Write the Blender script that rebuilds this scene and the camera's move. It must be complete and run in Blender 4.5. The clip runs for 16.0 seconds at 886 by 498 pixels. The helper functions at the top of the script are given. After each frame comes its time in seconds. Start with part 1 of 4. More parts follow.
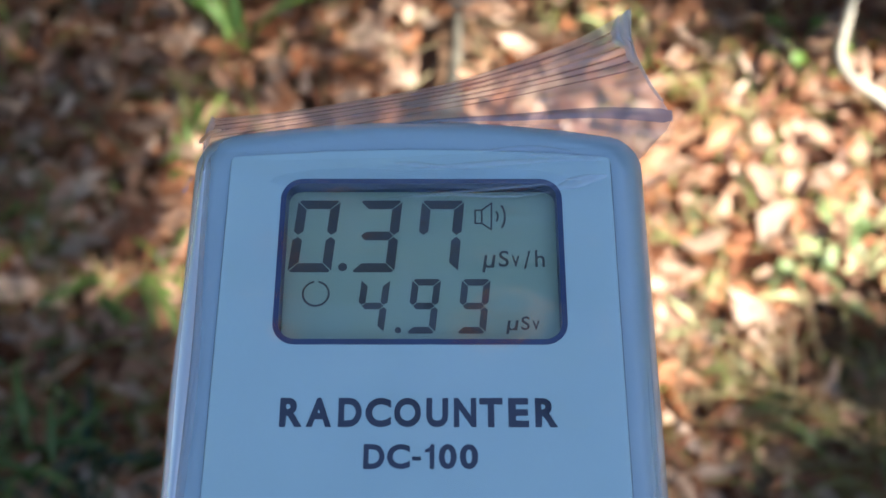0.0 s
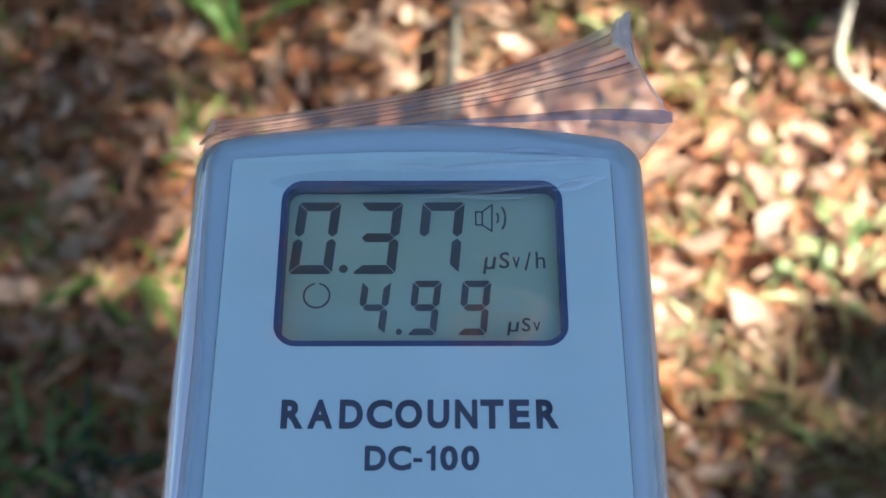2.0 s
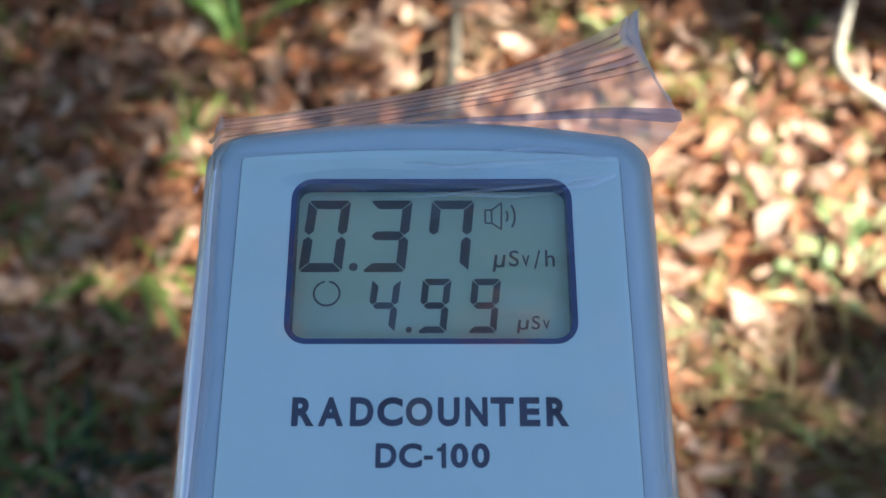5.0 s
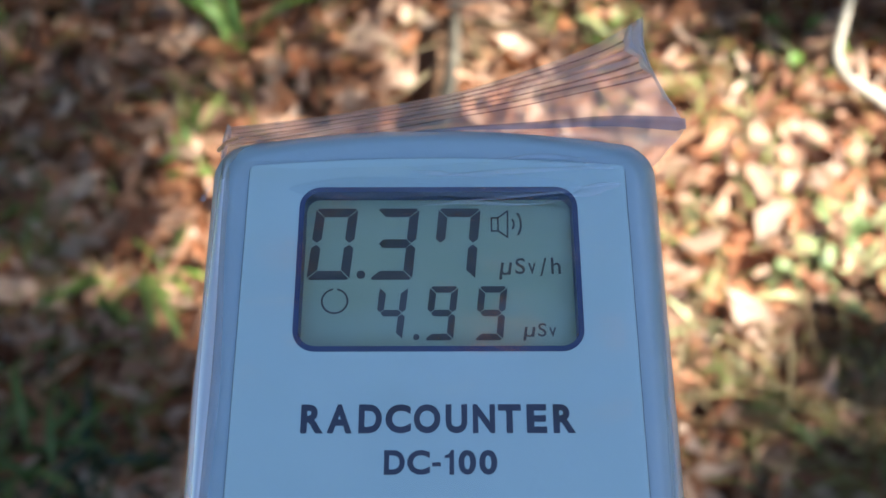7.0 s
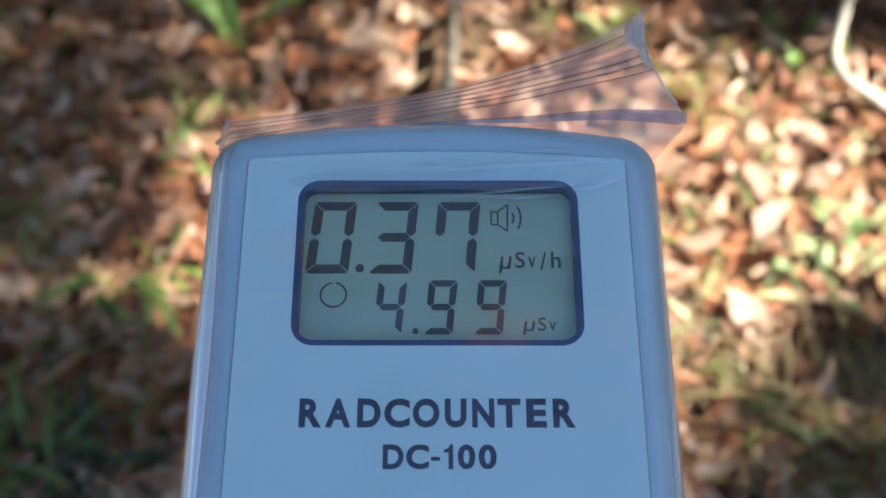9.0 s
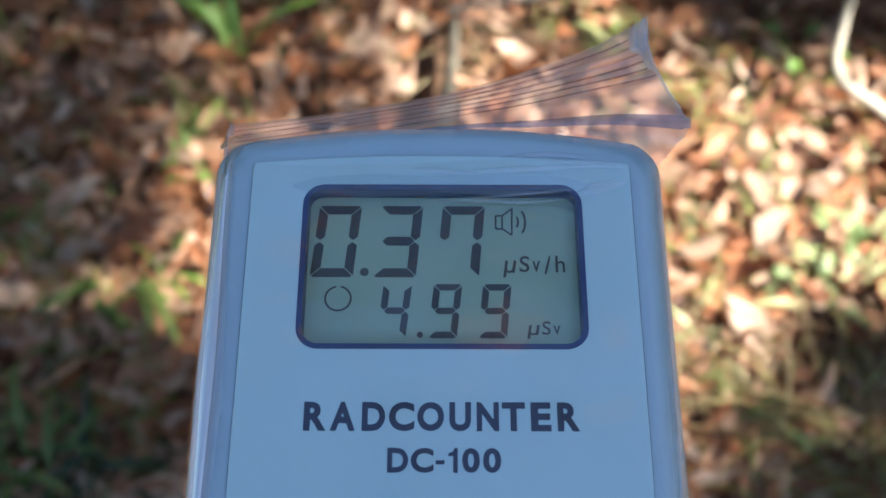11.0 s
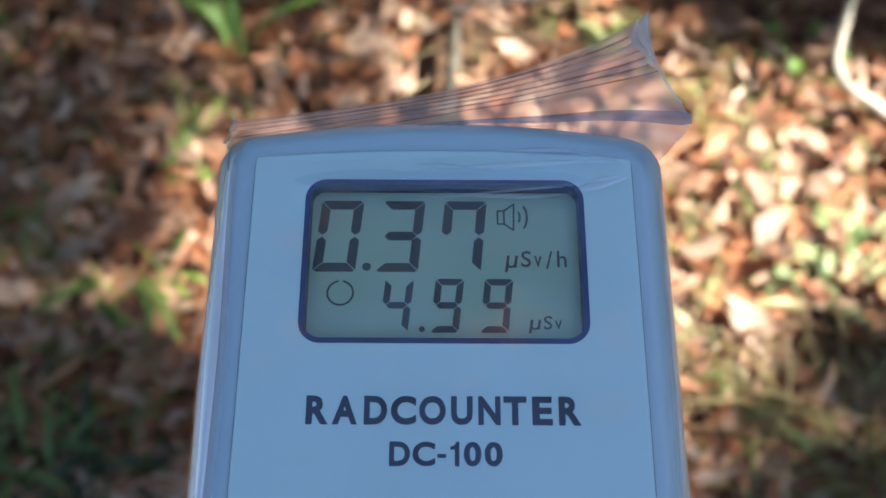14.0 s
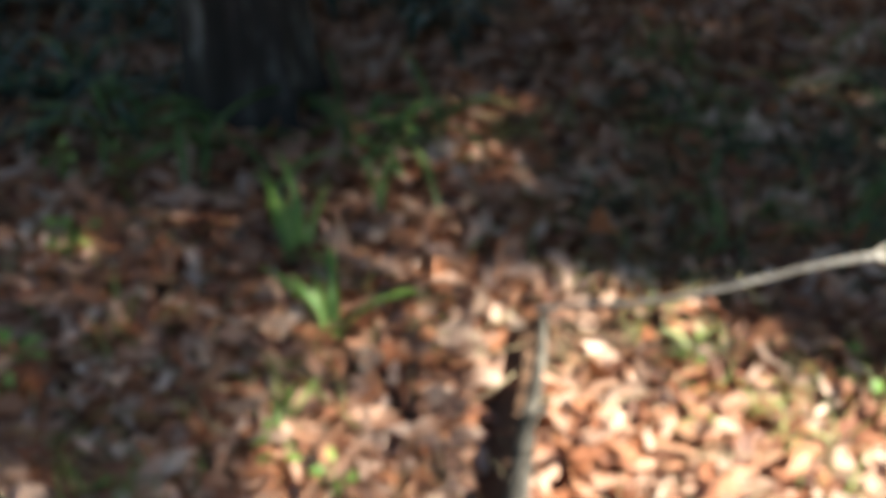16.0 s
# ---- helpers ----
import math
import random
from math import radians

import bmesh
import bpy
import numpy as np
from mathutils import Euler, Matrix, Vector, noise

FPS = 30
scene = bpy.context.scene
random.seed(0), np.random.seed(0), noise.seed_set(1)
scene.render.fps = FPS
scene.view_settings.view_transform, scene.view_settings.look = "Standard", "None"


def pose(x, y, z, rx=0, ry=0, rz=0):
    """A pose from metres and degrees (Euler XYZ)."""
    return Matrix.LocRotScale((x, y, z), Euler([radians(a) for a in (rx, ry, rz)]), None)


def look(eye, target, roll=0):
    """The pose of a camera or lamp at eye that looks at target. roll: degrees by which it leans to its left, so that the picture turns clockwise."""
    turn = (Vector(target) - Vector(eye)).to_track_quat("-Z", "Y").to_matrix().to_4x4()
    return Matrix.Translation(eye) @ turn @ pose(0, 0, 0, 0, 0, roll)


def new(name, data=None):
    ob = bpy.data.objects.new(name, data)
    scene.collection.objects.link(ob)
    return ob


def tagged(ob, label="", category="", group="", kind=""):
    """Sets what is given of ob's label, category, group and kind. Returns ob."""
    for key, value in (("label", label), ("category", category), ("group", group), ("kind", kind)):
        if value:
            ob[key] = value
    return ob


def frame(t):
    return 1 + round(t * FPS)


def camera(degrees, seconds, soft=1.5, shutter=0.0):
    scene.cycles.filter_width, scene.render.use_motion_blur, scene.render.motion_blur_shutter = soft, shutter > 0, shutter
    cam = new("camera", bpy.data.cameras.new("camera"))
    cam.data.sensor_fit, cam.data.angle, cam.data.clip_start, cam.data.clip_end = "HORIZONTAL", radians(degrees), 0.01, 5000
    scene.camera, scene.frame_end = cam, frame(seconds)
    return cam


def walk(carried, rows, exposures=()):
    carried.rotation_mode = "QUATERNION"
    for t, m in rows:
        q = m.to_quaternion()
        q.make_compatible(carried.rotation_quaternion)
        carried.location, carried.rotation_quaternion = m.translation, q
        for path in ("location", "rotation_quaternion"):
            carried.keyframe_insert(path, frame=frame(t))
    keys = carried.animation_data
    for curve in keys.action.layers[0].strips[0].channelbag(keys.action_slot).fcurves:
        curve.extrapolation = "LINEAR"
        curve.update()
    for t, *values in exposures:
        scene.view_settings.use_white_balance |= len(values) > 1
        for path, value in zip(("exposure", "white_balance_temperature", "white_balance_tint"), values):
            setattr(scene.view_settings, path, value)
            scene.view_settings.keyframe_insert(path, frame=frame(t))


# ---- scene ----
# The camera and its walk
cam = camera(44.0, 16.0, soft=1.5)
cam.data.dof.use_dof = True
cam.data.dof.focus_distance = 0.148
cam.data.dof.aperture_fstop = 25.0
PATH = [
    (0.0, 0.0032, 0.0010, 1.4005, 35.703, 0.152, 0.165),
    (0.5, 0.0030, 0.0004, 1.4005, 35.774, 0.033, 0.165),
    (1.0, 0.0026, 0.0005, 1.4002, 35.792, -0.030, 0.127),
    (1.5, 0.0027, 0.0002, 1.4004, 35.779, -0.010, 0.196),
    (2.0, 0.0029, 0.0010, 1.4007, 35.745, 0.145, 0.034),
    (2.5, 0.0032, 0.0008, 1.3995, 35.700, 0.122, 0.056),
    (3.0, 0.0036, 0.0010, 1.4004, 35.610, 0.189, 0.018),
    (3.5, 0.0027, 0.0012, 1.4008, 35.555, 0.208, 0.017),
    (4.0, 0.0018, 0.0010, 1.4002, 35.643, 0.093, 0.082),
    (6.5, 0.0012, 0.0006, 1.4024, 35.727, 0.111, -0.023),
    (7.0, 0.0004, 0.0009, 1.4025, 35.683, 0.088, -0.054),
    (7.5, -0.0001, 0.0005, 1.4022, 35.665, -0.127, -0.034),
    (8.0, -0.0002, 0.0007, 1.4019, 35.705, -0.193, -0.152),
    (8.5, 0.0005, 0.0009, 1.4008, 35.627, -0.015, -0.143),
    (9.0, 0.0002, 0.0008, 1.4014, 35.632, -0.077, -0.007),
    (11.5, -0.0004, 0.0002, 1.4013, 36.047, -0.144, 0.097),
    (12.0, -0.0002, 0.0001, 1.4014, 36.032, -0.143, 0.086),
    (12.5, 0.0000, -0.0000, 1.4000, 36.000, 0.000, 0.000),
    (13.0, -0.0003, -0.0006, 1.4005, 36.038, -0.084, 0.159),
    (13.5, -0.0000, -0.0000, 1.4005, 36.002, -0.187, 0.202),
    (14.0, -0.0006, -0.0005, 1.4013, 35.993, -0.190, 0.204),
    (14.5, -0.0020, -0.0018, 1.4108, 36.641, -0.413, 0.573),
    (14.8, -0.0051, 0.0000, 1.4333, 39.662, -0.336, 0.820),
    (15.0, -0.0048, 0.0021, 1.4507, 42.670, -0.228, 1.445),
    (15.2, -0.0140, 0.0013, 1.4720, 44.950, -0.270, 2.050),
    (15.5, -0.0312, 0.0002, 1.4760, 47.357, -0.382, 3.220),
    (16.0, -0.0688, 0.0169, 1.4831, 49.103, -0.951, 4.735),
]
walk(cam, [(t, pose(*p)) for t, *p in PATH])

# World, sun and exposure
SUN = Vector((0.70, -0.15, 0.62)).normalized()
world = bpy.data.worlds.new("sky")
scene.world = world
world.use_nodes = True
wn = world.node_tree.nodes
sky = wn.new("ShaderNodeTexSky")
sky.sky_type = "NISHITA"
sky.sun_disc = False
sky.ozone_density = 1.5
sky.dust_density = 0.3
sky.sun_elevation = math.asin(SUN.z)
sky.sun_rotation = math.atan2(SUN.x, SUN.y)
world.node_tree.links.new(sky.outputs[0], wn["Background"].inputs["Color"])
wn["Background"].inputs["Strength"].default_value = 0.058
sun = new("sun", bpy.data.lights.new("sun", "SUN"))
sun.data.energy = 4.7
sun.data.angle = radians(0.7)
sun.data.color = (1.0, 0.97, 0.88)
sun.matrix_world = look(SUN * 30, (0, 0, 0))
scene.view_settings.exposure = 2.53


# Materials
def material(name, tones, scale=8.0, rough=0.6, bump=0.0, bump_scale=60.0, vary="", metal=0.0, coat=0.0, leaf=0.0, stretch=(1, 1, 1), mottle=0.35):
    """tones: colours from dark to light. vary: '' by noise alone, 'object' or 'island' by piece."""
    m = bpy.data.materials.new(name)
    m.use_nodes = True
    n, l = m.node_tree.nodes, m.node_tree.links
    b = n["Principled BSDF"]
    b.inputs["Roughness"].default_value = rough
    b.inputs["Metallic"].default_value = metal
    b.inputs["Coat Weight"].default_value = coat
    b.inputs["Coat Roughness"].default_value = 0.07
    co = n.new("ShaderNodeTexCoord")
    mp = n.new("ShaderNodeMapping")
    mp.inputs["Scale"].default_value = stretch
    l.new(co.outputs["Object"], mp.inputs["Vector"])
    tex = n.new("ShaderNodeTexNoise")
    tex.inputs["Scale"].default_value = scale
    tex.inputs["Detail"].default_value = 5
    tex.inputs["Roughness"].default_value = 0.65
    l.new(mp.outputs[0], tex.inputs["Vector"])
    ramp = n.new("ShaderNodeValToRGB")
    e = ramp.color_ramp.elements
    while len(e) < len(tones):
        e.new(0.5)
    lo, hi = (0.0, 1.0) if vary else (0.28, 0.72)
    for i, c in enumerate(tones):
        e[i].position = lo + (hi - lo) * i / max(1, len(tones) - 1)
        e[i].color = (*c, 1)
    if vary:
        if vary == "object":
            pick = n.new("ShaderNodeObjectInfo").outputs["Random"]
        else:
            pick = n.new("ShaderNodeNewGeometry").outputs["Random Per Island"]
        mixv = n.new("ShaderNodeMath")
        mixv.operation = "MULTIPLY_ADD"
        mixv.inputs[1].default_value = mottle
        off = n.new("ShaderNodeMath")
        off.operation = "ADD"
        off.inputs[1].default_value = -mottle / 2
        l.new(pick, off.inputs[0])
        l.new(tex.outputs[0], mixv.inputs[0])
        l.new(off.outputs[0], mixv.inputs[2])
        l.new(mixv.outputs[0], ramp.inputs[0])
    else:
        l.new(tex.outputs[0], ramp.inputs[0])
    l.new(ramp.outputs[0], b.inputs["Base Color"])
    if bump:
        t2 = n.new("ShaderNodeTexNoise")
        t2.inputs["Scale"].default_value = bump_scale
        t2.inputs["Detail"].default_value = 4
        l.new(mp.outputs[0], t2.inputs["Vector"])
        bp = n.new("ShaderNodeBump")
        bp.inputs["Strength"].default_value = bump
        bp.inputs["Distance"].default_value = 0.004
        l.new(t2.outputs[0], bp.inputs["Height"])
        l.new(bp.outputs[0], b.inputs["Normal"])
    if leaf:
        tr = n.new("ShaderNodeBsdfTranslucent")
        l.new(ramp.outputs[0], tr.inputs["Color"])
        mx = n.new("ShaderNodeMixShader")
        mx.inputs[0].default_value = leaf
        l.new(b.outputs[0], mx.inputs[1])
        l.new(tr.outputs[0], mx.inputs[2])
        l.new(mx.outputs[0], n["Material Output"].inputs["Surface"])
    return m


def film_material(name, tint, clear, rough, haze=(0.8, 0.8, 0.85), gloss=0.02, edge=0.5, milk=0.0):
    """Thin plastic: most light goes straight through, some scatters through it, and a gloss grows towards grazing views."""
    m = bpy.data.materials.new(name)
    m.use_nodes = True
    n, l = m.node_tree.nodes, m.node_tree.links
    n.remove(n["Principled BSDF"])
    tr = n.new("ShaderNodeBsdfTransparent")
    tr.inputs["Color"].default_value = (*tint, 1)
    gl = n.new("ShaderNodeBsdfGlossy")
    gl.inputs["Roughness"].default_value = rough
    df = n.new("ShaderNodeBsdfTranslucent")
    df.inputs["Color"].default_value = (*haze, 1)
    a = n.new("ShaderNodeMixShader")
    a.inputs[0].default_value = 1 - clear
    up = n.new("ShaderNodeBsdfDiffuse")
    up.inputs["Color"].default_value = (*haze, 1)
    both = n.new("ShaderNodeMixShader")
    both.inputs[0].default_value = milk
    l.new(df.outputs[0], both.inputs[1])
    l.new(up.outputs[0], both.inputs[2])
    l.new(tr.outputs[0], a.inputs[1])
    l.new(both.outputs[0], a.inputs[2])
    lw = n.new("ShaderNodeLayerWeight")
    lw.inputs["Blend"].default_value = 0.5
    pw = n.new("ShaderNodeMath")
    pw.operation = "POWER"
    pw.inputs[1].default_value = 4.0
    l.new(lw.outputs["Facing"], pw.inputs[0])
    sc = n.new("ShaderNodeMath")
    sc.operation = "MULTIPLY_ADD"
    sc.inputs[1].default_value, sc.inputs[2].default_value = edge, gloss
    l.new(pw.outputs[0], sc.inputs[0])
    g = n.new("ShaderNodeMixShader")
    l.new(sc.outputs[0], g.inputs[0])
    l.new(a.outputs[0], g.inputs[1])
    l.new(gl.outputs[0], g.inputs[2])
    l.new(g.outputs[0], n["Material Output"].inputs["Surface"])
    return m


LITTER = [(0.104, 0.041, 0.02), (0.208, 0.074, 0.032), (0.312, 0.115, 0.047), (0.406, 0.179, 0.086), (0.468, 0.254, 0.153), (0.541, 0.34, 0.233), (0.614, 0.438, 0.321)]
M_SOIL = material("leaf_mould", [(0.05, 0.030, 0.018), (0.12, 0.064, 0.034), (0.20, 0.105, 0.054)], 25, 0.95, 0.9, 90)
M_LEAF = material("dry_leaf", LITTER, 35, 0.62, 0.5, 120, vary="object", leaf=0.28)
M_LITTER = material("dry_leaf_litter", LITTER, 35, 0.62, 0.5, 120, vary="island", leaf=0.28)
M_PALELEAF = material("bleached_dry_leaf", [(0.30, 0.185, 0.12), (0.40, 0.275, 0.195), (0.49, 0.37, 0.28)], 30, 0.6, 0.5, 120, vary="object", leaf=0.28)
M_GRASS = material("grass_blade", [(0.08, 0.16, 0.03), (0.13, 0.25, 0.04), (0.22, 0.35, 0.07), (0.34, 0.42, 0.11)], 30, 0.5, 0.2, 90, vary="object", leaf=0.35)
# Lit copy of the grass: sunlight is put into the paler blades
M_SUNGRASS = material("sunlit_grass_blade", [(0.26, 0.30, 0.12), (0.36, 0.40, 0.18), (0.46, 0.48, 0.26)], 30, 0.5, 0.2, 90, vary="object", leaf=0.3)
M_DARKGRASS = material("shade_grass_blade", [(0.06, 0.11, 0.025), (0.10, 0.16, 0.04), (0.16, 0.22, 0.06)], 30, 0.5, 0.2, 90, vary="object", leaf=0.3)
# Near-black green and dark olive: deep shade is put into the blade colours
M_DEEPSHADE = material("deep_shade_blade", [(0.010, 0.026, 0.013), (0.017, 0.04, 0.02), (0.03, 0.062, 0.032)], 30, 0.45, 0.2, 90, vary="object", leaf=0.15)
M_OLIVESHADE = material("olive_shade_blade", [(0.025, 0.035, 0.012), (0.045, 0.055, 0.02), (0.075, 0.085, 0.03)], 30, 0.5, 0.2, 90, vary="object", leaf=0.2)
M_YELLOW = material("yellowed_blade", [(0.22, 0.18, 0.06), (0.32, 0.26, 0.09), (0.40, 0.33, 0.15)], 30, 0.6, 0.2, 90, vary="object", leaf=0.3)
M_SEEDLING = material("seedling_leaf", [(0.10, 0.15, 0.045), (0.16, 0.22, 0.075), (0.24, 0.29, 0.13)], 30, 0.5, 0.2, 90, vary="object", leaf=0.3)
M_SPRIG = material("sprig_blade", [(0.07, 0.11, 0.02), (0.14, 0.19, 0.04), (0.24, 0.28, 0.07), (0.34, 0.33, 0.12)], 30, 0.55, 0.2, 90, vary="island", leaf=0.35)
M_STRAW = material("straw", [(0.16, 0.075, 0.03), (0.26, 0.14, 0.06), (0.34, 0.26, 0.14), (0.46, 0.38, 0.22)], 30, 0.7, 0.2, 90, vary="island", leaf=0.2)
M_CANOPY = material("canopy_leaf", [(0.05, 0.09, 0.02), (0.09, 0.14, 0.03), (0.18, 0.17, 0.05)], 4, 0.55, vary="island", leaf=0.25)
M_AUTUMN = material("turned_canopy_leaf", [(0.48, 0.18, 0.05), (0.66, 0.32, 0.09), (0.75, 0.48, 0.17)], 4, 0.5, vary="island", leaf=0.5)
# Bark tones hold the deep shade, almost black; the lightest tone is lichen
M_SHADEBARK = material("bark", [(0.004, 0.004, 0.003), (0.009, 0.009, 0.008), (0.02, 0.02, 0.018), (0.19, 0.205, 0.20)], 14, 0.9, 1.0, 40, stretch=(1, 1, 0.25))
M_PALEWOOD = material("bleached_wood", [(0.18, 0.15, 0.11), (0.34, 0.30, 0.24), (0.50, 0.45, 0.38)], 30, 0.75, 0.5, 90)
M_TANWOOD = material("tan_peeling_wood", [(0.12, 0.08, 0.05), (0.28, 0.20, 0.14), (0.44, 0.36, 0.27)], 22, 0.8, 0.8, 70)
# Darker copy of the bleached wood, with shade put into its tones
M_SHADEDWOOD = material("shaded_branch_wood", [(0.07, 0.062, 0.05), (0.135, 0.12, 0.10), (0.23, 0.21, 0.18)], 30, 0.8, 0.6, 90)
M_STICK = material("brown_grey_stick", [(0.02, 0.017, 0.012), (0.06, 0.050, 0.036), (0.145, 0.125, 0.095)], 26, 0.85, 0.8, 80)
M_GREYWOOD = material("weathered_wood", [(0.010, 0.009, 0.007), (0.032, 0.028, 0.020), (0.10, 0.088, 0.065)], 30, 0.85, 0.7, 80)
# Grey plastic of case and panel, with the blue of skylight mixed in
M_CASE = material("skylit_plastic_case", [(0.32, 0.44, 0.52), (0.36, 0.49, 0.57)], 60, 0.36, 0.04, 900, coat=0.3)
M_PANEL = material("skylit_printed_panel", [(0.42, 0.59, 0.63), (0.47, 0.64, 0.68)], 40, 0.42, 0.03, 900, coat=0.15)
# Dark tone painted in for the shade of the panel gap
M_GROOVE = material("groove_shade", [(0.045, 0.06, 0.085), (0.09, 0.115, 0.15)], 60, 0.7)
# Navy print, its blue strengthened to take in reflected sky
M_NAVY = material("navy_print", [(0.002, 0.024, 0.10), (0.004, 0.032, 0.13)], 80, 0.4)
M_INK = material("dark_blue_ink", [(0.003, 0.012, 0.045), (0.006, 0.018, 0.06)], 200, 0.5)
M_LCD = material("liquid_crystal_grey_green", [(0.29, 0.39, 0.305), (0.35, 0.45, 0.355)], 60, 0.35)
M_SEG = material("lcd_segment", [(0.030, 0.034, 0.045), (0.045, 0.05, 0.060)], 200, 0.4)
M_FINE = material("lcd_small_mark", [(0.04, 0.045, 0.045), (0.06, 0.062, 0.062)], 200, 0.4)
M_FILM = film_material("clear_bag_film", (1.0, 1.0, 1.0), 1.0, 0.05, gloss=0.055, edge=0.10)
M_FLAP = film_material("bag_zip_film", (0.99, 0.95, 0.97), 0.60, 0.12, (1.0, 0.91, 0.88), 0.12, 0.45, 0.45)
M_GUSSET = film_material("loose_corner_film", (0.97, 0.93, 0.95), 0.56, 0.10, (1.0, 0.90, 0.86), 0.10, 0.5, 0.4)
M_RAIL = film_material("bag_zip_rail", (0.86, 0.78, 0.81), 0.82, 0.18, (0.60, 0.52, 0.56), 0.06, 0.35)
# Seam film tinted blue for the sky that it reflects
M_SEAM = film_material("bag_seam_film", (0.52, 0.53, 0.66), 0.60, 0.15, (0.45, 0.45, 0.60), 0.18, 0.3)
# Milky blue-white film: the sky glint is put into its colour
M_TIP = film_material("glint_fold_film", (0.97, 0.97, 1.0), 0.58, 0.22, (0.92, 0.94, 1.0), gloss=0.20, edge=0.3, milk=0.7)
# Gloss raised so that thin strips of film carry bright highlights
M_GLINT = film_material("highlight_film", (0.97, 0.98, 1.0), 1.0, 0.3, gloss=0.80, edge=0.05)
M_SOFTGLINT = film_material("soft_highlight_film", (0.97, 0.98, 1.0), 1.0, 0.3, gloss=0.30, edge=0.05)
M_CREASE = film_material("bag_crease_film", (0.96, 0.97, 1.0), 1.0, 0.25, gloss=0.19, edge=0.4)
M_SHEEN = film_material("face_sheen_film", (0.94, 0.97, 1.0), 1.0, 0.16, gloss=0.085, edge=0.3)
M_PANE = film_material("display_pane", (0.97, 0.985, 0.98), 1.0, 0.04, gloss=0.008, edge=0.3)


# Mesh helpers
def link(name, bm, mat, parent=None, label="", smooth=True):
    me = bpy.data.meshes.new(name)
    bmesh.ops.recalc_face_normals(bm, faces=bm.faces[:])
    bm.to_mesh(me)
    bm.free()
    for p in me.polygons:
        p.use_smooth = smooth
    me.materials.append(mat)
    ob = new(name, me)
    ob.parent = parent
    if label:
        tagged(ob, label)
    return ob


part = link


def pydata(name, verts, faces, mat, parent=None, label="", smooth=True):
    me = bpy.data.meshes.new(name)
    me.from_pydata(verts, [], faces)
    for p in me.polygons:
        p.use_smooth = smooth
    me.materials.append(mat)
    ob = new(name, me)
    ob.parent = parent
    if label:
        tagged(ob, label)
    return ob


def rrect(x0, x1, y0, y1, r, z, bow=0.0, side=8, arc=10):
    """A rounded rectangle in millimetres, as points in metres; bow lifts the middle of its top edge."""
    pts = []
    cs = [(x1 - r, y1 - r, 0), (x0 + r, y1 - r, 90), (x0 + r, y0 + r, 180), (x1 - r, y0 + r, 270)]
    for i, (cx, cy, a0) in enumerate(cs):
        for k in range(arc + 1):
            a = radians(a0 + 90 * k / arc)
            pts.append([cx + r * math.cos(a), cy + r * math.sin(a)])
        nx, ny, _ = cs[(i + 1) % 4]
        b = radians(a0 + 90)
        p, q = pts[-1], [nx + r * math.cos(b), ny + r * math.sin(b)]
        for k in range(1, side):
            pts.append([p[0] + (q[0] - p[0]) * k / side, p[1] + (q[1] - p[1]) * k / side])
    mid, half = (x0 + x1) / 2, (x1 - x0) / 2
    out = []
    for x, y in pts:
        lift = bow * (1 - ((x - mid) / half) ** 2) * max(0.0, min(1.0, (y - (y1 - 12)) / 8))
        out.append((x * 0.001, (y + lift) * 0.001, z * 0.001))
    return out


def loops(rings, cap_first=False, cap_last=False, closed=False):
    bm = bmesh.new()
    rows = [[bm.verts.new(p) for p in ring] for ring in rings]
    n = len(rows[0])
    for a, b in list(zip(rows, rows[1:])) + ([(rows[-1], rows[0])] if closed else []):
        for i in range(n):
            j = (i + 1) % n
            bm.faces.new((a[i], a[j], b[j], b[i]))
    if cap_first:
        bm.faces.new(rows[0])
    if cap_last:
        bm.faces.new(rows[-1])
    return bm


def tube(points, radii, seg=10, rough=0.0, seed=0):
    """A limb or wire along points, with tapering radii and an uneven skin."""
    rng = random.Random(seed)
    pts = [Vector(p) for p in points]
    fine, rad = [], []
    for i in range(len(pts) - 1):
        p0, p1, p2, p3 = pts[max(0, i - 1)], pts[i], pts[i + 1], pts[min(len(pts) - 1, i + 2)]
        for k in range(4):
            t = k / 4
            fine.append(0.5 * ((2 * p1) + (p2 - p0) * t + (2 * p0 - 5 * p1 + 4 * p2 - p3) * t * t + (3 * p1 - p0 - 3 * p2 + p3) * t ** 3))
            rad.append(radii[i] + (radii[i + 1] - radii[i]) * t)
    fine.append(pts[-1])
    rad.append(radii[-1])
    up = Vector((0.13, 0.31, 0.94)).normalized()
    rings = []
    for i, p in enumerate(fine):
        d = (fine[min(i + 1, len(fine) - 1)] - fine[max(i - 1, 0)]).normalized()
        s = d.cross(up)
        s = s.normalized() if s.length > 1e-4 else Vector((1, 0, 0))
        w = s.cross(d).normalized()
        ring = []
        for k in range(seg):
            a = 2 * math.pi * k / seg
            r = rad[i] * (1 + rough * rng.uniform(-1, 1))
            ring.append(p + (s * math.cos(a) + w * math.sin(a)) * r)
        rings.append(ring)
    return loops(rings, True, True)


def ground_height(x, y):
    v = Vector((x * 1.7, y * 1.7, 3.1))
    near = 0.014 * noise.noise(v) + 0.006 * noise.noise(v * 4.3)
    if 0.95 < y < 1.6 and -0.2 < x < 0.1:
        # gap along the buried stick, sunk deep so that shadow fills it
        near -= 0.06 * math.exp(-((x + 0.105 - 0.108 * (y - 1.0)) / 0.026) ** 2) * min(1.0, (y - 0.95) / 0.08, (1.6 - y) / 0.3)
    far = max(0.0, math.hypot(x, y - 1.5) - 3.0)
    return near + min(far, 60) * 0.02 * noise.noise(Vector((x * 0.06, y * 0.06, 0.4)))


